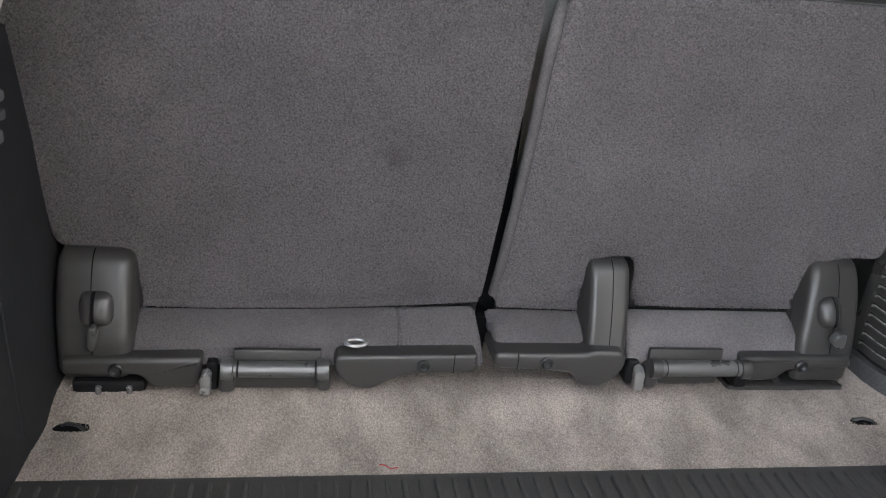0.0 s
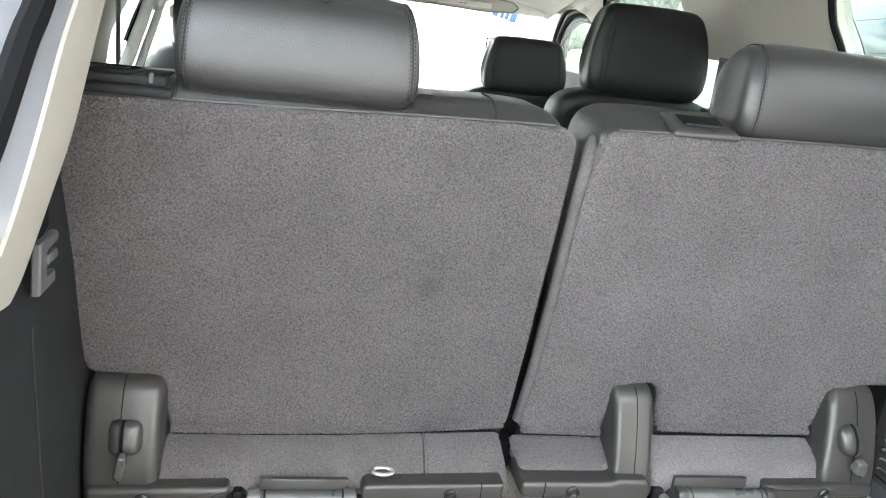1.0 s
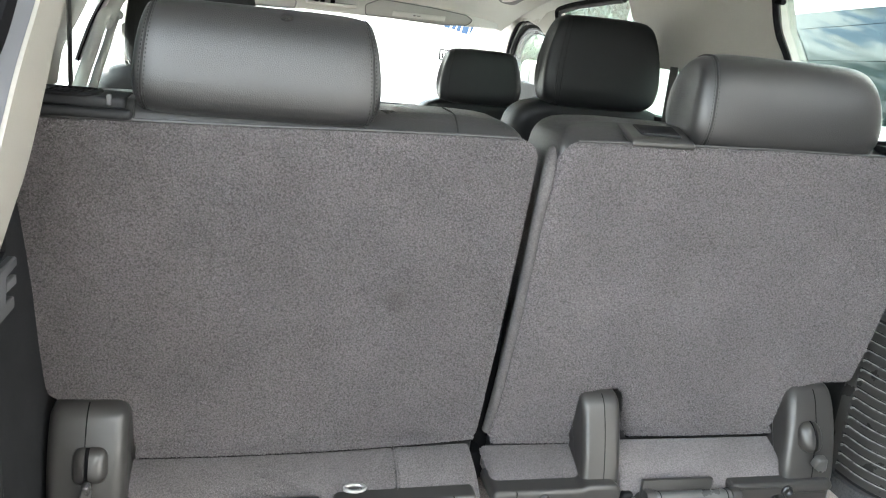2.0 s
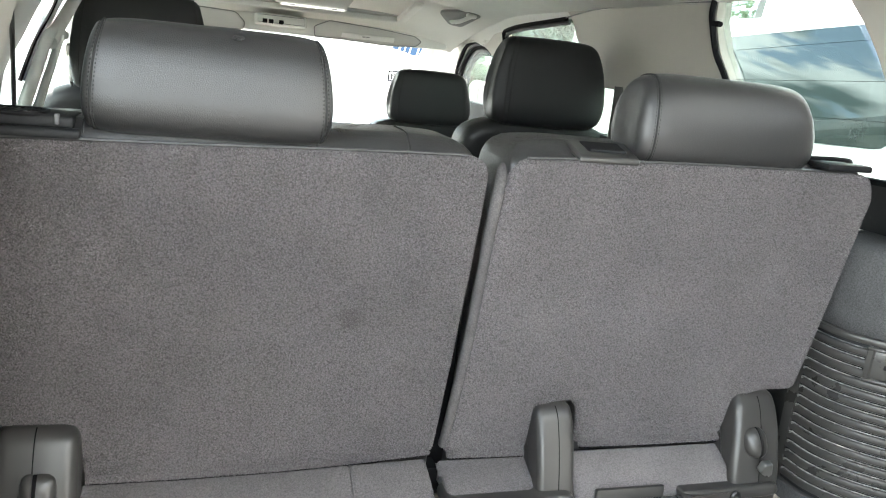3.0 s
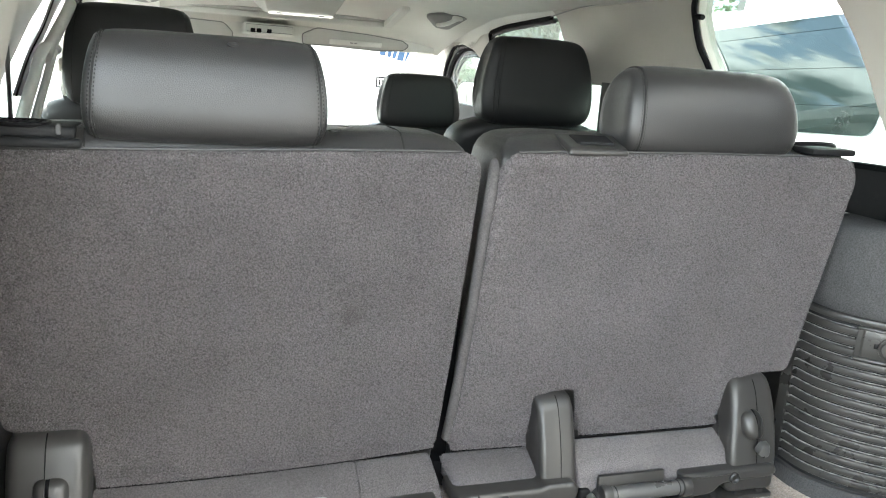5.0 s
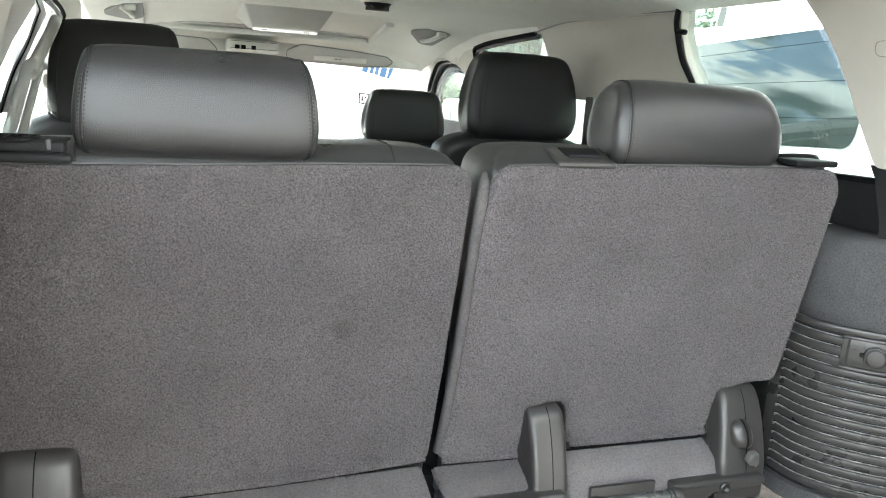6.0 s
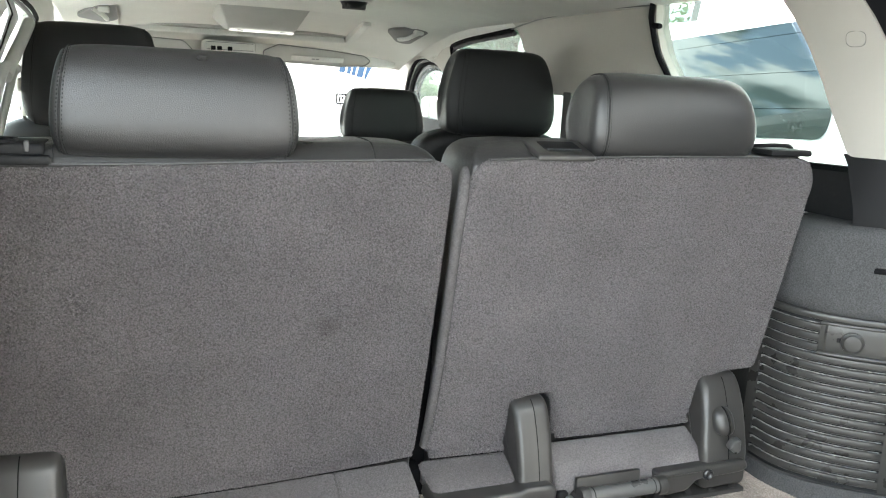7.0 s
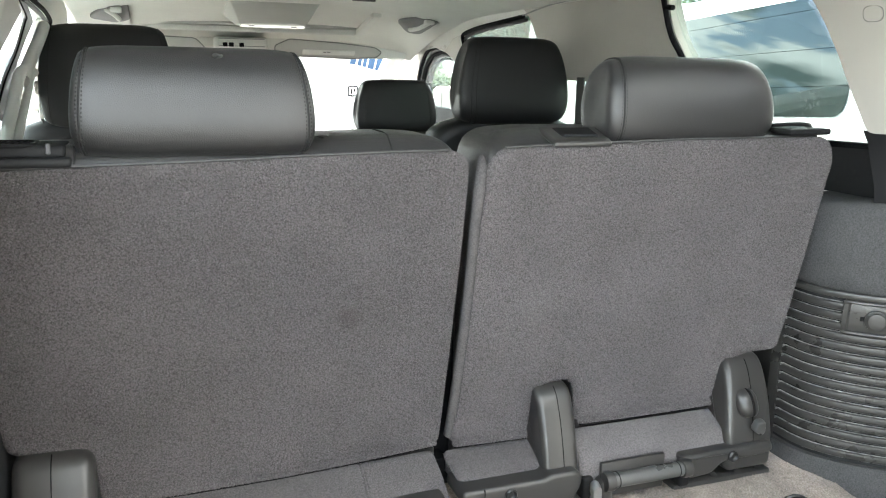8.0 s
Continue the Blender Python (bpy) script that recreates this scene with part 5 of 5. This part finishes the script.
# oval cover cap on the beige pillar
cap = thing("pillar_cap", (side_right(0.0, 0.81), 0.0, 0.81), "oval beige cover cap on the pillar trim", "cap")
oval = [Vector((0, 0.018 * math.copysign(abs(math.cos(a)) ** 0.7, math.cos(a)), 0.0125 * math.copysign(abs(math.sin(a)) ** 0.7, math.sin(a)))) for a in [2 * math.pi * k / 28 for k in range(28)]]
part("cap_face", sheet([(p.y * 0.94 + 0.002, p.z * 0.94 + 0.812) for p in oval], lambda y, z: side_right(y, z) - 0.0012, 0.003, 0.01), M_BEIGE, cap)
part("cap_gap", tube([(side_right(p.y + 0.002, p.z + 0.812) - 0.0004, p.y + 0.002, p.z + 0.812) for p in oval], 0.0005, 5, True), M_CLIP, cap)
pin = thing("window_stop", (0.69, 0.537, 0.858), "small black rubber window stop", "stop")
part("stem", tube([(0.700, 0.549, 0.858), (0.685, 0.537, 0.858), (0.683, 0.509, 0.855)], 0.006, 8), M_SEALRUBBER, pin)
# thin aerial wires in the quarter glass
for z0, z1 in ((0.806, 0.834), (0.745, 0.764), (0.677, 0.697)):
    w = thing("aerial_wire", (0.74, 0.3, z0), "thin dark aerial wire in the quarter glass", "wire")
    part("wire", tube([(side_right(y, z) + 0.016, y, z) for y, z in ((0.50, z0), (0.28, (z0 + z1) / 2), (0.05, z1))], 0.00045, 5), M_SEALRUBBER, w)

# ---- left cargo wall: pale bracket, cable, groove ----
br = thing("belt_bracket", (-0.605, -0.10, 0.40), "pale grey plastic E-shaped bracket on the side trim", "bracket")
part("bracket_back", prism(fillet([(-0.155, 0.392), (-0.145, 0.447), (-0.085, 0.447), (-0.085, 0.435), (-0.125, 0.433), (-0.128, 0.408), (-0.10, 0.407), (-0.10, 0.392)], 0.003, 2), "x", -0.612, -0.602, 0.002, 1), M_CLIP, br)
part("bracket_tongue", prism(fillet([(-0.118, 0.415), (-0.117, 0.426), (-0.083, 0.425), (-0.083, 0.414)], 0.002, 2), "x", -0.610, -0.604, 0.001, 1), M_CLIP, br)
cable = thing("cable_loop", (-0.63, 0.03, 0.44), "loose black cable loop beside the seat", "cable")
part("cable", tube(smooth_path([(-0.648, 0.02, 0.52), (-0.640, 0.0, 0.47), (-0.634, -0.02, 0.440), (-0.643, -0.03, 0.425), (-0.636, -0.01, 0.420), (-0.628, 0.0, 0.432)]), 0.004, 6), M_SEALRUBBER, cable)
groove = thing("trim_groove", (-0.617, -0.133, 0.2), "moulded groove line in the charcoal side trim", "trim line")
part("groove_line", tube(smooth_path([(-0.6155, -0.130, 0.352), (-0.6165, -0.137, 0.335), (-0.6125, -0.140, 0.20), (-0.6075, -0.140, 0.03)]), 0.0013, 5), M_TRIM, groove)

# ---- floor details ----
for sx, sgn in ((-0.575, 1), (0.600, -1)):
    pit = thing("tie_down", (sx, -0.068, -0.01), "recessed dark steel tie-down in the cargo carpet", "tie-down")
    part("recess", prism(fillet([(sx - 0.024, -0.076), (sx + 0.026, -0.080), (sx + 0.020, -0.062), (sx, -0.056), (sx - 0.018, -0.064)], 0.006, 3), "z", -0.014, -0.0035), M_SEALRUBBER, pit)
    part("tie_bar", tube(smooth_path([(sx - 0.014, -0.066, -0.006), (sx - 0.004, -0.070, 0.002), (sx + 0.012, -0.075, 0.001), (sx + 0.02, -0.078, -0.006)]), 0.0026, 6), M_BOLT, pit)
th_ = thing("thread", (-0.16, -0.172, 0.0), "short red thread lying on the carpet", "thread")
part("strand", tube(smooth_path([(-0.174, -0.166, 0.004), (-0.167, -0.170, 0.006), (-0.160, -0.174, 0.004), (-0.150, -0.1735, 0.005)]), 0.0008, 5), M_THREAD, th_)
bm = bmesh.new()
rng = random.Random(5)
for i in range(70):
    x, y = rng.uniform(-0.55, 0.6), rng.uniform(-0.18, -0.03)
    d, a = rng.uniform(0.0008, 0.002), rng.uniform(0, 3.14)
    tube_in(bm, [(x, y, 0.004), (x + d * math.cos(a), y + d * math.sin(a), 0.0045)], 0.0006, 4)
tagged(part("lint", bm, M_LINT), "white lint specks on the cargo carpet", "lint", kind="stuff")

# ---- roof fittings ----
dvd = thing("overhead_console", (-0.02, 1.85, 0.92), "pale grey overhead console with a pale strip under its edge", "console")
def slab(ring_a, ring_b):
    bm = bmesh.new()
    a = [bm.verts.new(p) for p in ring_a]
    b = [bm.verts.new(p) for p in ring_b]
    n = len(a)
    for k in range(n):
        bm.faces.new((a[k], a[(k + 1) % n], b[(k + 1) % n], b[k]))
    bm.faces.new(a)
    bm.faces.new(b)
    return bm
body = slab([(-0.160, 1.83, 0.945), (0.160, 1.83, 0.945), (0.175, 2.14, 0.915), (-0.175, 2.14, 0.915)],
            [(-0.118, 1.950, 0.862), (0.122, 1.950, 0.862), (0.122, 2.06, 0.864), (-0.118, 2.06, 0.864)])
bmesh.ops.bevel(body, geom=list(body.edges), offset=0.008, segments=2, profile=0.5, affect="EDGES")
part("housing", body, M_VISOR, dvd)
part("pale_strip", rbox((-0.112, 1.940, 0.8555), (0.116, 1.985, 0.862), 0.002, 2), M_GLOW_STRIP, dvd, "pale strip with a faint glow")
for x in (-0.075, 0.075):
    part("strip_mark", rbox((x - 0.010, 1.937, 0.8565), (x + 0.010, 1.941, 0.8595)), M_SIGNGREY, dvd)
VX, VY, VR = 0.205, 1.405, 0.058
vent = thing("roof_vent", (VX, VY, 0.93), "round black roof air vent", "air vent")
vz = roof_z(VX, VY) - 0.012
part("bezel", lathe([(-0.006, VR * 0.74), (-0.010, VR * 0.82), (-0.009, VR * 0.93), (-0.002, VR), (0.004, VR)], (VX, VY, vz), "z", 32), M_GREYTRIM, vent, "pale ring round the vent")
part("louvre", lathe([(-0.030, 0.006), (-0.026, VR * 0.45), (-0.016, VR * 0.66), (-0.004, VR * 0.76), (0.0, VR * 0.76)], (VX, VY, vz), "z", 28), M_PLASTIC_DARK, vent)
for d in (-0.024, -0.012, 0.0, 0.012, 0.024):
    h = math.sqrt((VR * 0.62) ** 2 - d * d)
    part("vane", rbox((VX - h, VY + d - 0.002, vz - 0.031 + 12 * d * d), (VX + h, VY + d + 0.002, vz - 0.012), 0.001, 1), M_PLASTIC, vent)
roofhole = thing("sunroof_frame", (-0.04, 2.2, 0.87), "pale grey sunroof surround in the headliner", "sunroof")
for x0, x1 in ((-0.515, -0.482), (0.372, 0.405)):
    bm = prism(fillet([(1.94, 0.925), (2.24, 0.872), (2.24, 0.852), (2.215, 0.850), (1.94, 0.905)], 0.004, 2), "x", x0, x1, 0.004, 2)
    part("side_rail", bm, M_GREYTRIM, roofhole)
part("front_bar", rbox((-0.482, 2.215, 0.848), (0.372, 2.262, 0.872), 0.007, 3), M_GREYTRIM, roofhole)
part("shade_edge", rbox((-0.480, 2.195, 0.872), (0.370, 2.212, 0.884), 0.003, 2), M_VISOR, roofhole, "grey edge of the sunshade")


def grab(x, y, sgn):
    g = thing("grab_handle", (x, y, roof_z(x, y)), "pale grey folding grab handle on the headliner", "handle", "grab handles")
    z = roof_z(x, y) - 0.006
    part("bar", tube(smooth_path([(x + sgn * 0.02, y - 0.105, z + 0.004), (x - sgn * 0.004, y - 0.085, z - 0.010), (x - sgn * 0.014, y - 0.045, z - 0.018), (x - sgn * 0.014, y + 0.045, z - 0.018), (x - sgn * 0.004, y + 0.085, z - 0.010), (x + sgn * 0.02, y + 0.105, z + 0.004)]), 0.008, 10), M_GREYTRIM, g)
    for d in (-0.105, 0.105):
        part("mount", rbox((x - 0.006, y + d - 0.016, z - 0.006), (x + 0.030, y + d + 0.016, z + 0.014), 0.006, 3), M_GREYTRIM, g)
    # leaf-shaped recess, coloured grey for the shade in the handle pocket
    leaf = fillet([(x - 0.075, y - 0.02, 0.03), (x + 0.0, y - 0.14), (x + 0.05, y - 0.12), (x + 0.05, y + 0.12), (x + 0.0, y + 0.14), (x - 0.075, y + 0.02, 0.03)], 0.03, 4)
    bm = prism(leaf, "z", z - 0.0035, z + 0.016, 0.002, 1)
    for v in bm.verts:
        v.co.z += roof_z(v.co.x, v.co.y) - roof_z(x, y)
    part("recess", bm, M_SIGNGREY, g, "handle recess with its shade coloured grey")


grab(0.560, 1.98, 1)
grab(-0.530, 1.98, -1)
for sgn, x0, x1 in ((1, 0.045, 0.49), (-1, -0.46, -0.225)):
    visor = thing("sun_visor", ((x0 + x1) / 2, 2.32, 0.80), "pale grey cloth sun visor folded against the headliner", "sun visor", "sun visors")
    out = fillet([(x0, 0.754), (x1, 0.758), (x1 + 0.008, 0.785), (x1 - 0.03, 0.822), (x0 + 0.02, 0.828), (x0 - 0.006, 0.796)], 0.014, 4)
    if sgn > 0:
        out = fillet([(0.058, 0.762), (0.133, 0.763), (0.372, 0.756), (0.482, 0.764), (0.503, 0.785), (0.470, 0.804), (0.321, 0.818), (0.108, 0.829), (0.050, 0.802)], 0.012, 4)
    rim = tube([(p[0], 2.2995 - 0.8 * (p[1] - 0.78), p[1]) for p in out], 0.0022, 5, True)
    part("rim", rim, M_SIGNGREY, visor, "dark stitched rim")
    bm = prism(out, "y", 2.30, 2.325, 0.008, 3)
    for v in bm.verts:
        v.co.y += -0.8 * (v.co.z - 0.78)
    part("pad", bm, M_VISOR, visor)
    if sgn > 0:
        bm = rbox((x0 + 0.12, 2.294, 0.770), (x0 + 0.34, 2.30, 0.790), 0.002, 1)
        for v in bm.verts:
            v.co.y += -0.8 * (v.co.z - 0.78)
        part("mirror_lid", bm, M_GREYTRIM, visor, "pale vanity mirror lid")
        for dx in (0.205, 0.222):
            bm = rbox((x0 + dx, 2.288, 0.778), (x0 + dx + 0.012, 2.294, 0.782))
            for v in bm.verts:
                v.co.y += -0.8 * (v.co.z - 0.78)
            part("label_bar", bm, M_SIGNGREY, visor)
front = thing("map_light_console", (-0.09, 2.30, 0.82), "pale grey front overhead switch console", "console")
part("housing", rbox((-0.180, 2.285, 0.786), (0.024, 2.42, 0.832), 0.010, 3), M_HEADLINER, front)
part("console_line", tube([(-0.168, 2.2835, 0.796), (-0.168, 2.2835, 0.824), (0.012, 2.2835, 0.824), (0.012, 2.2835, 0.796)], 0.0012, 5, True), M_SIGNGREY, front)
for x in (-0.152, -0.128, -0.088):
    part("switch", rbox((x, 2.279, 0.793), (x + 0.018, 2.287, 0.809), 0.002, 1), M_SEALRUBBER, front, "black switch")
# ---- belts by the left rear door ----
belt = thing("seat_belt", (-0.68, 1.0, 0.55), "pale beige shoulder belt guide bar with grey webbing", "seat belt")
GUIDE = [(-0.635, 0.783, 0.693), (-0.635, 0.731, 0.698), (-0.635, 0.665, 0.697), (-0.635, 0.609, 0.687), (-0.635, 0.538, 0.649), (-0.635, 0.464, 0.613), (-0.635, 0.388, 0.574)]
part("guide_elbow", tube(smooth_path(GUIDE), 0.0105, 12, ref=(1, 0, 0)), M_GREYTRIM, belt, "pale curved belt guide")
part("guide_bar", tube(smooth_path([(-0.631, 0.724, 0.689), (-0.631, 0.686, 0.671), (-0.631, 0.621, 0.637), (-0.631, 0.559, 0.608), (-0.631, 0.482, 0.569)]), 0.0075, 10, ref=(1, 0, 0)), M_GREYTRIM, belt)
part("guide_post", tube(smooth_path([(-0.633, 0.997, 0.793), (-0.633, 0.929, 0.77), (-0.633, 0.8, 0.732), (-0.633, 0.686, 0.698), (-0.633, 0.63, 0.679)]), 0.0125, 10, ref=(1, 0, 0)), M_GREYTRIM, belt)
part("webbing", prism([(1.06, 0.45), (1.095, 0.45), (1.115, 0.70), (1.08, 0.70)], "x", -0.650, -0.647), M_BELT, belt)
part("ring", tube([(-0.650, 1.09 + 0.02 * math.cos(a), 0.68 + 0.03 * math.sin(a)) for a in [2 * math.pi * k / 14 for k in range(14)]], 0.005, 6, True), M_GREYTRIM, belt)
part("anchor", rbox((-0.668, 1.02, 0.640), (-0.650, 1.05, 0.672), 0.007, 3), M_BEIGE, belt, "pale belt anchor")
part("tongue", rbox((-0.664, 1.03, 0.585), (-0.652, 1.052, 0.625), 0.005, 2), M_GREYTRIM, belt, "grey belt tongue")
part("slack", tube(smooth_path([(-0.660, 1.04, 0.66), (-0.652, 1.05, 0.63), (-0.664, 1.045, 0.60), (-0.655, 1.055, 0.56), (-0.662, 1.05, 0.52)]), 0.004, 6), M_BELT, belt)
belt2 = thing("seat_belt", (0.70, 0.93, 0.55), "dark grey belt webbing hanging from the pillar", "seat belt")
part("webbing", prism([(0.915, 0.50), (0.955, 0.50), (0.955, 0.70), (0.915, 0.70)], "x", 0.700, 0.703), M_BELT, belt2)
post = thing("belt_post", (-0.69, 0.62, 0.55), "dark upright belt strap behind the rear quarter window", "seat belt")
part("strap", prism([(0.585, 0.50), (0.612, 0.50), (0.612, 0.94), (0.585, 0.94)], "x", -0.690, -0.687), M_BELT, post)

# ---- outside: neighbouring van, door mirror, building, sign, trees ----
mirror = thing("door_mirror", (0.98, 2.78, 0.50), "white painted door mirror housing", "mirror")
bm = rbox((0.90, 2.70, 0.48), (1.06, 2.80, 0.64), 0.03, 4)
part("housing", bm, M_WHITEPAINT, mirror)
part("mirror_glass", rbox((0.915, 2.694, 0.495), (1.045, 2.70, 0.625), 0.002, 1), M_STEEL, mirror)
part("stalk", rbox((0.72, 2.74, 0.50), (0.91, 2.78, 0.54), 0.01, 2), M_PLASTIC_DARK, mirror)

van = thing("van", (2.4, 2.0, GZ), "white van parked alongside with a dark tinted side window", "van")


def van_x(z):
    return 1.80 + 0.14 * max(0.0, z - 0.52)


def van_sheet(outline, off, th, step=0.2):
    return sheet(outline, lambda y, z: van_x(z) + off, th, step)


part("body", van_sheet([(-3.6, -0.45), (3.7, -0.45), (3.7, 1.03), (-3.6, 1.03)], 0.0, 0.04), M_WHITEPAINT, van, "white painted van side")
part("roof_side", van_sheet([(-3.6, 1.03), (1.930, 1.03), (1.930, 1.9), (-3.6, 1.9)], 0.0, 0.04), M_WHITEPAINT, van, "white painted van side")
part("roof_side", van_sheet([(2.27, 1.03), (2.55, 1.03), (2.55, 1.9), (2.27, 1.9)], 0.0, 0.04), M_WHITEPAINT, van, "white painted van side")
win = fillet([(1.085, 0.580, 0.08), (2.7, 0.50), (2.36, 0.936), (1.22, 1.004, 0.05), (1.12, 0.84, 0.1), (1.075, 0.68, 0.05)], 0.03, 6)
part("side_window", van_sheet(win, -0.006, 0.004, 0.3), M_VANGLASS, van, "dark tinted window reflecting clouds")
part("window_post", van_sheet([(1.932, 1.03), (1.992, 1.03), (1.992, 1.9), (1.932, 1.9)], 0.01, 0.03), M_VANPOST, van, "grey window post")
part("window_divider", tube([(van_x(z) - 0.010, y, z) for y, z in ((2.125, 0.953), (1.975, 0.829), (1.86, 0.72), (1.74, 0.57))], 0.004, 6), M_SIGNGREY, van, "thin grey divider in the window")
bm = bmesh.new()
rng = random.Random(17)
for i in range(46):
    y, z = rng.gauss(1.225, 0.035), rng.gauss(0.622, 0.026)
    d, w = rng.uniform(0.003, 0.016), rng.uniform(0.0006, 0.0016)
    a = rng.uniform(-0.9, 2.6)
    tube_in(bm, [(van_x(z) - 0.0065, y, z), (van_x(z) - 0.0065, y + d * 0.6 * math.cos(a), z + d * 0.5 * math.sin(a)), (van_x(z) - 0.0065, y + d * math.cos(a + 0.5), z + d * math.sin(a + 0.5))], w, 4)
tagged(part("splash", bm, M_DUST, van, "dried white splashes low on the window"), kind="stuff")
part("roof", rbox((1.97, -3.6, 1.88), (3.6, 3.7, 1.95), 0.03, 2), M_WHITEPAINT, van, "white painted van roof")
part("far_side", rbox((3.5, -3.6, -0.45), (3.56, 3.7, 1.90), 0.02, 1), M_WHITEPAINT, van, "white painted van side")
part("tail", rbox((1.90, -3.66, -0.45), (3.52, -3.60, 1.92), 0.02, 1), M_WHITEPAINT, van, "white painted van tail")
part("underside", rbox((1.95, -3.5, -0.55), (3.4, 3.6, -0.42), 0.02, 1), M_PLASTIC_DARK, van)
for y in (-2.4, 2.9):
    wh = part("wheel", lathe([(-0.11, 0.20), (-0.11, 0.33), (-0.08, 0.36), (0.08, 0.36), (0.11, 0.33), (0.11, 0.20)], (2.02, y, GZ + 0.36), "x", 28), M_SEALRUBBER, van, "black tyre")
    part("rim", lathe([(-0.115, 0.02), (-0.12, 0.10), (-0.10, 0.19), (-0.06, 0.20)], (2.02, y, GZ + 0.36), "x", 20), M_JAMB, wh)

bld = thing("building", (2.0, 14.0, GZ), "white plastered single-storey building", "building")
part("wall", rbox((-4.5, 14.0, GZ), (4.6, 14.4, 1.9)), M_WALL, bld)
part("parapet", rbox((-4.6, 13.9, 1.9), (4.7, 14.5, 2.1), 0.02, 1), M_WALL, bld)
sgn_ = thing("shop_sign", (3.1, 13.9, 0.9), "white sign board with slanted blue lettering bars", "sign")
part("board", rbox((2.2, 12.90, 0.70), (3.9, 12.95, 1.30), 0.01, 1), M_WALL, sgn_)
for x, w, z in ((2.78, 0.10, 0.83), (2.92, 0.06, 0.81), (3.01, 0.06, 0.79), (3.10, 0.11, 0.76), (3.24, 0.10, 0.73)):
    part("letter_bar", prism([(x, z), (x + w, z - 0.015), (x + w + 0.06, z + 0.235), (x + 0.06, z + 0.25)], "y", 12.885, 12.90), M_BLUE, sgn_)
for x in (2.3, 3.8):
    part("leg", rbox((x - 0.03, 12.92, GZ), (x + 0.03, 12.98, 0.72)), M_WALL, sgn_)
park = thing("parking_sign", (2.62, 12.0, 0.38), "small black-framed parking sign on a post", "sign")
part("plate", rbox((2.545, 12.0, 0.30), (2.71, 12.02, 0.465), 0.01, 1), M_WALL, park)
for lo, hi in (((2.54, 11.985, 0.295), (2.562, 12.0, 0.47)), ((2.692, 11.985, 0.295), (2.714, 12.0, 0.47)), ((2.54, 11.985, 0.448), (2.714, 12.0, 0.47)), ((2.54, 11.985, 0.295), (2.714, 12.0, 0.317)), ((2.59, 11.985, 0.33), (2.615, 12.0, 0.42)), ((2.64, 11.985, 0.37), (2.665, 12.0, 0.42))):
    part("border", rbox(lo, hi), M_SEALRUBBER, park)
part("post", tube([(2.627, 12.05, GZ), (2.627, 12.05, 0.45)], 0.025, 8), M_SIGNGREY, park)


def tree(x, y, height, spread, seed):
    r = random.Random(seed)
    t = thing("tree", (x, y, GZ), "leafy green broadleaf tree beyond the lot", "tree", "trees beyond the lot")
    trunk_top = GZ + height * 0.55
    bm = bmesh.new()
    segs = [(0.20, GZ), (0.16, GZ + height * 0.2), (0.12, GZ + height * 0.4), (0.07, trunk_top)]
    rings = [[bm.verts.new((x + rr * math.cos(2 * math.pi * k / 10), y + rr * math.sin(2 * math.pi * k / 10), z)) for k in range(10)] for rr, z in segs]
    for a, b in zip(rings, rings[1:]):
        for k in range(10):
            bm.faces.new((a[k], a[(k + 1) % 10], b[(k + 1) % 10], b[k]))
    tips = []
    for k in range(9):
        a = 2 * math.pi * k / 9 + r.uniform(-0.3, 0.3)
        z0 = GZ + height * r.uniform(0.28, 0.52)
        tip = Vector((x + spread * 0.7 * math.cos(a) * r.uniform(0.6, 1), y + spread * 0.7 * math.sin(a) * r.uniform(0.6, 1), z0 + height * r.uniform(0.15, 0.40)))
        tube_in(bm, [(x, y, z0), tuple((Vector((x, y, z0)) + tip) / 2 + Vector((0, 0, 0.1))), tuple(tip)], 0.04, 5)
        tips.append(tip)
    tips.append(Vector((x, y, GZ + height * 0.9)))
    part("trunk", bm, M_BARK, t)
    verts, faces = [], []
    for tip in tips:
        for c in range(15):
            ctr = tip + Vector((r.gauss(0, 1), r.gauss(0, 1), r.gauss(0, 0.8))) * spread * 0.25
            for q in range(32):
                p = ctr + Vector((r.gauss(0, 1), r.gauss(0, 1), r.gauss(0, 1))) * spread * 0.09
                u = Vector((r.uniform(-1, 1), r.uniform(-1, 1), r.uniform(-1, 1))).normalized()
                v = u.orthogonal().normalized()
                s = r.uniform(0.06, 0.13) * height / 6
                i0 = len(verts)
                verts += [p - u * s, p + v * s * 0.5, p + u * s, p - v * s * 0.5]
                faces.append((i0, i0 + 1, i0 + 2, i0 + 3))
    me = bpy.data.meshes.new("crown")
    me.from_pydata([tuple(v) for v in verts], [], faces)
    me.materials.append(M_LEAF)
    crown = new("crown", me)
    crown.parent = t
    crown.matrix_parent_inverse = Matrix.Translation(t.location).inverted()


tree(7.4, 22.5, 4.2, 1.7, 1)
tree(11.5, 24.0, 5.5, 2.4, 2)
tree(14.9, 20.0, 4.2, 1.6, 3)
tree(22.0, 24.0, 7.5, 3.4, 4)
tree(4.28, 13.3, 2.1, 0.55, 6)


# unseen plain wall added behind the lot to cut light from the right rear
structure("light_block_behind", rbox((-0.2, -4.6, GZ), (9.0, -4.3, 3.4)), M_GREYWALL, "plain grey wall added out of view behind the lot to block sky light")
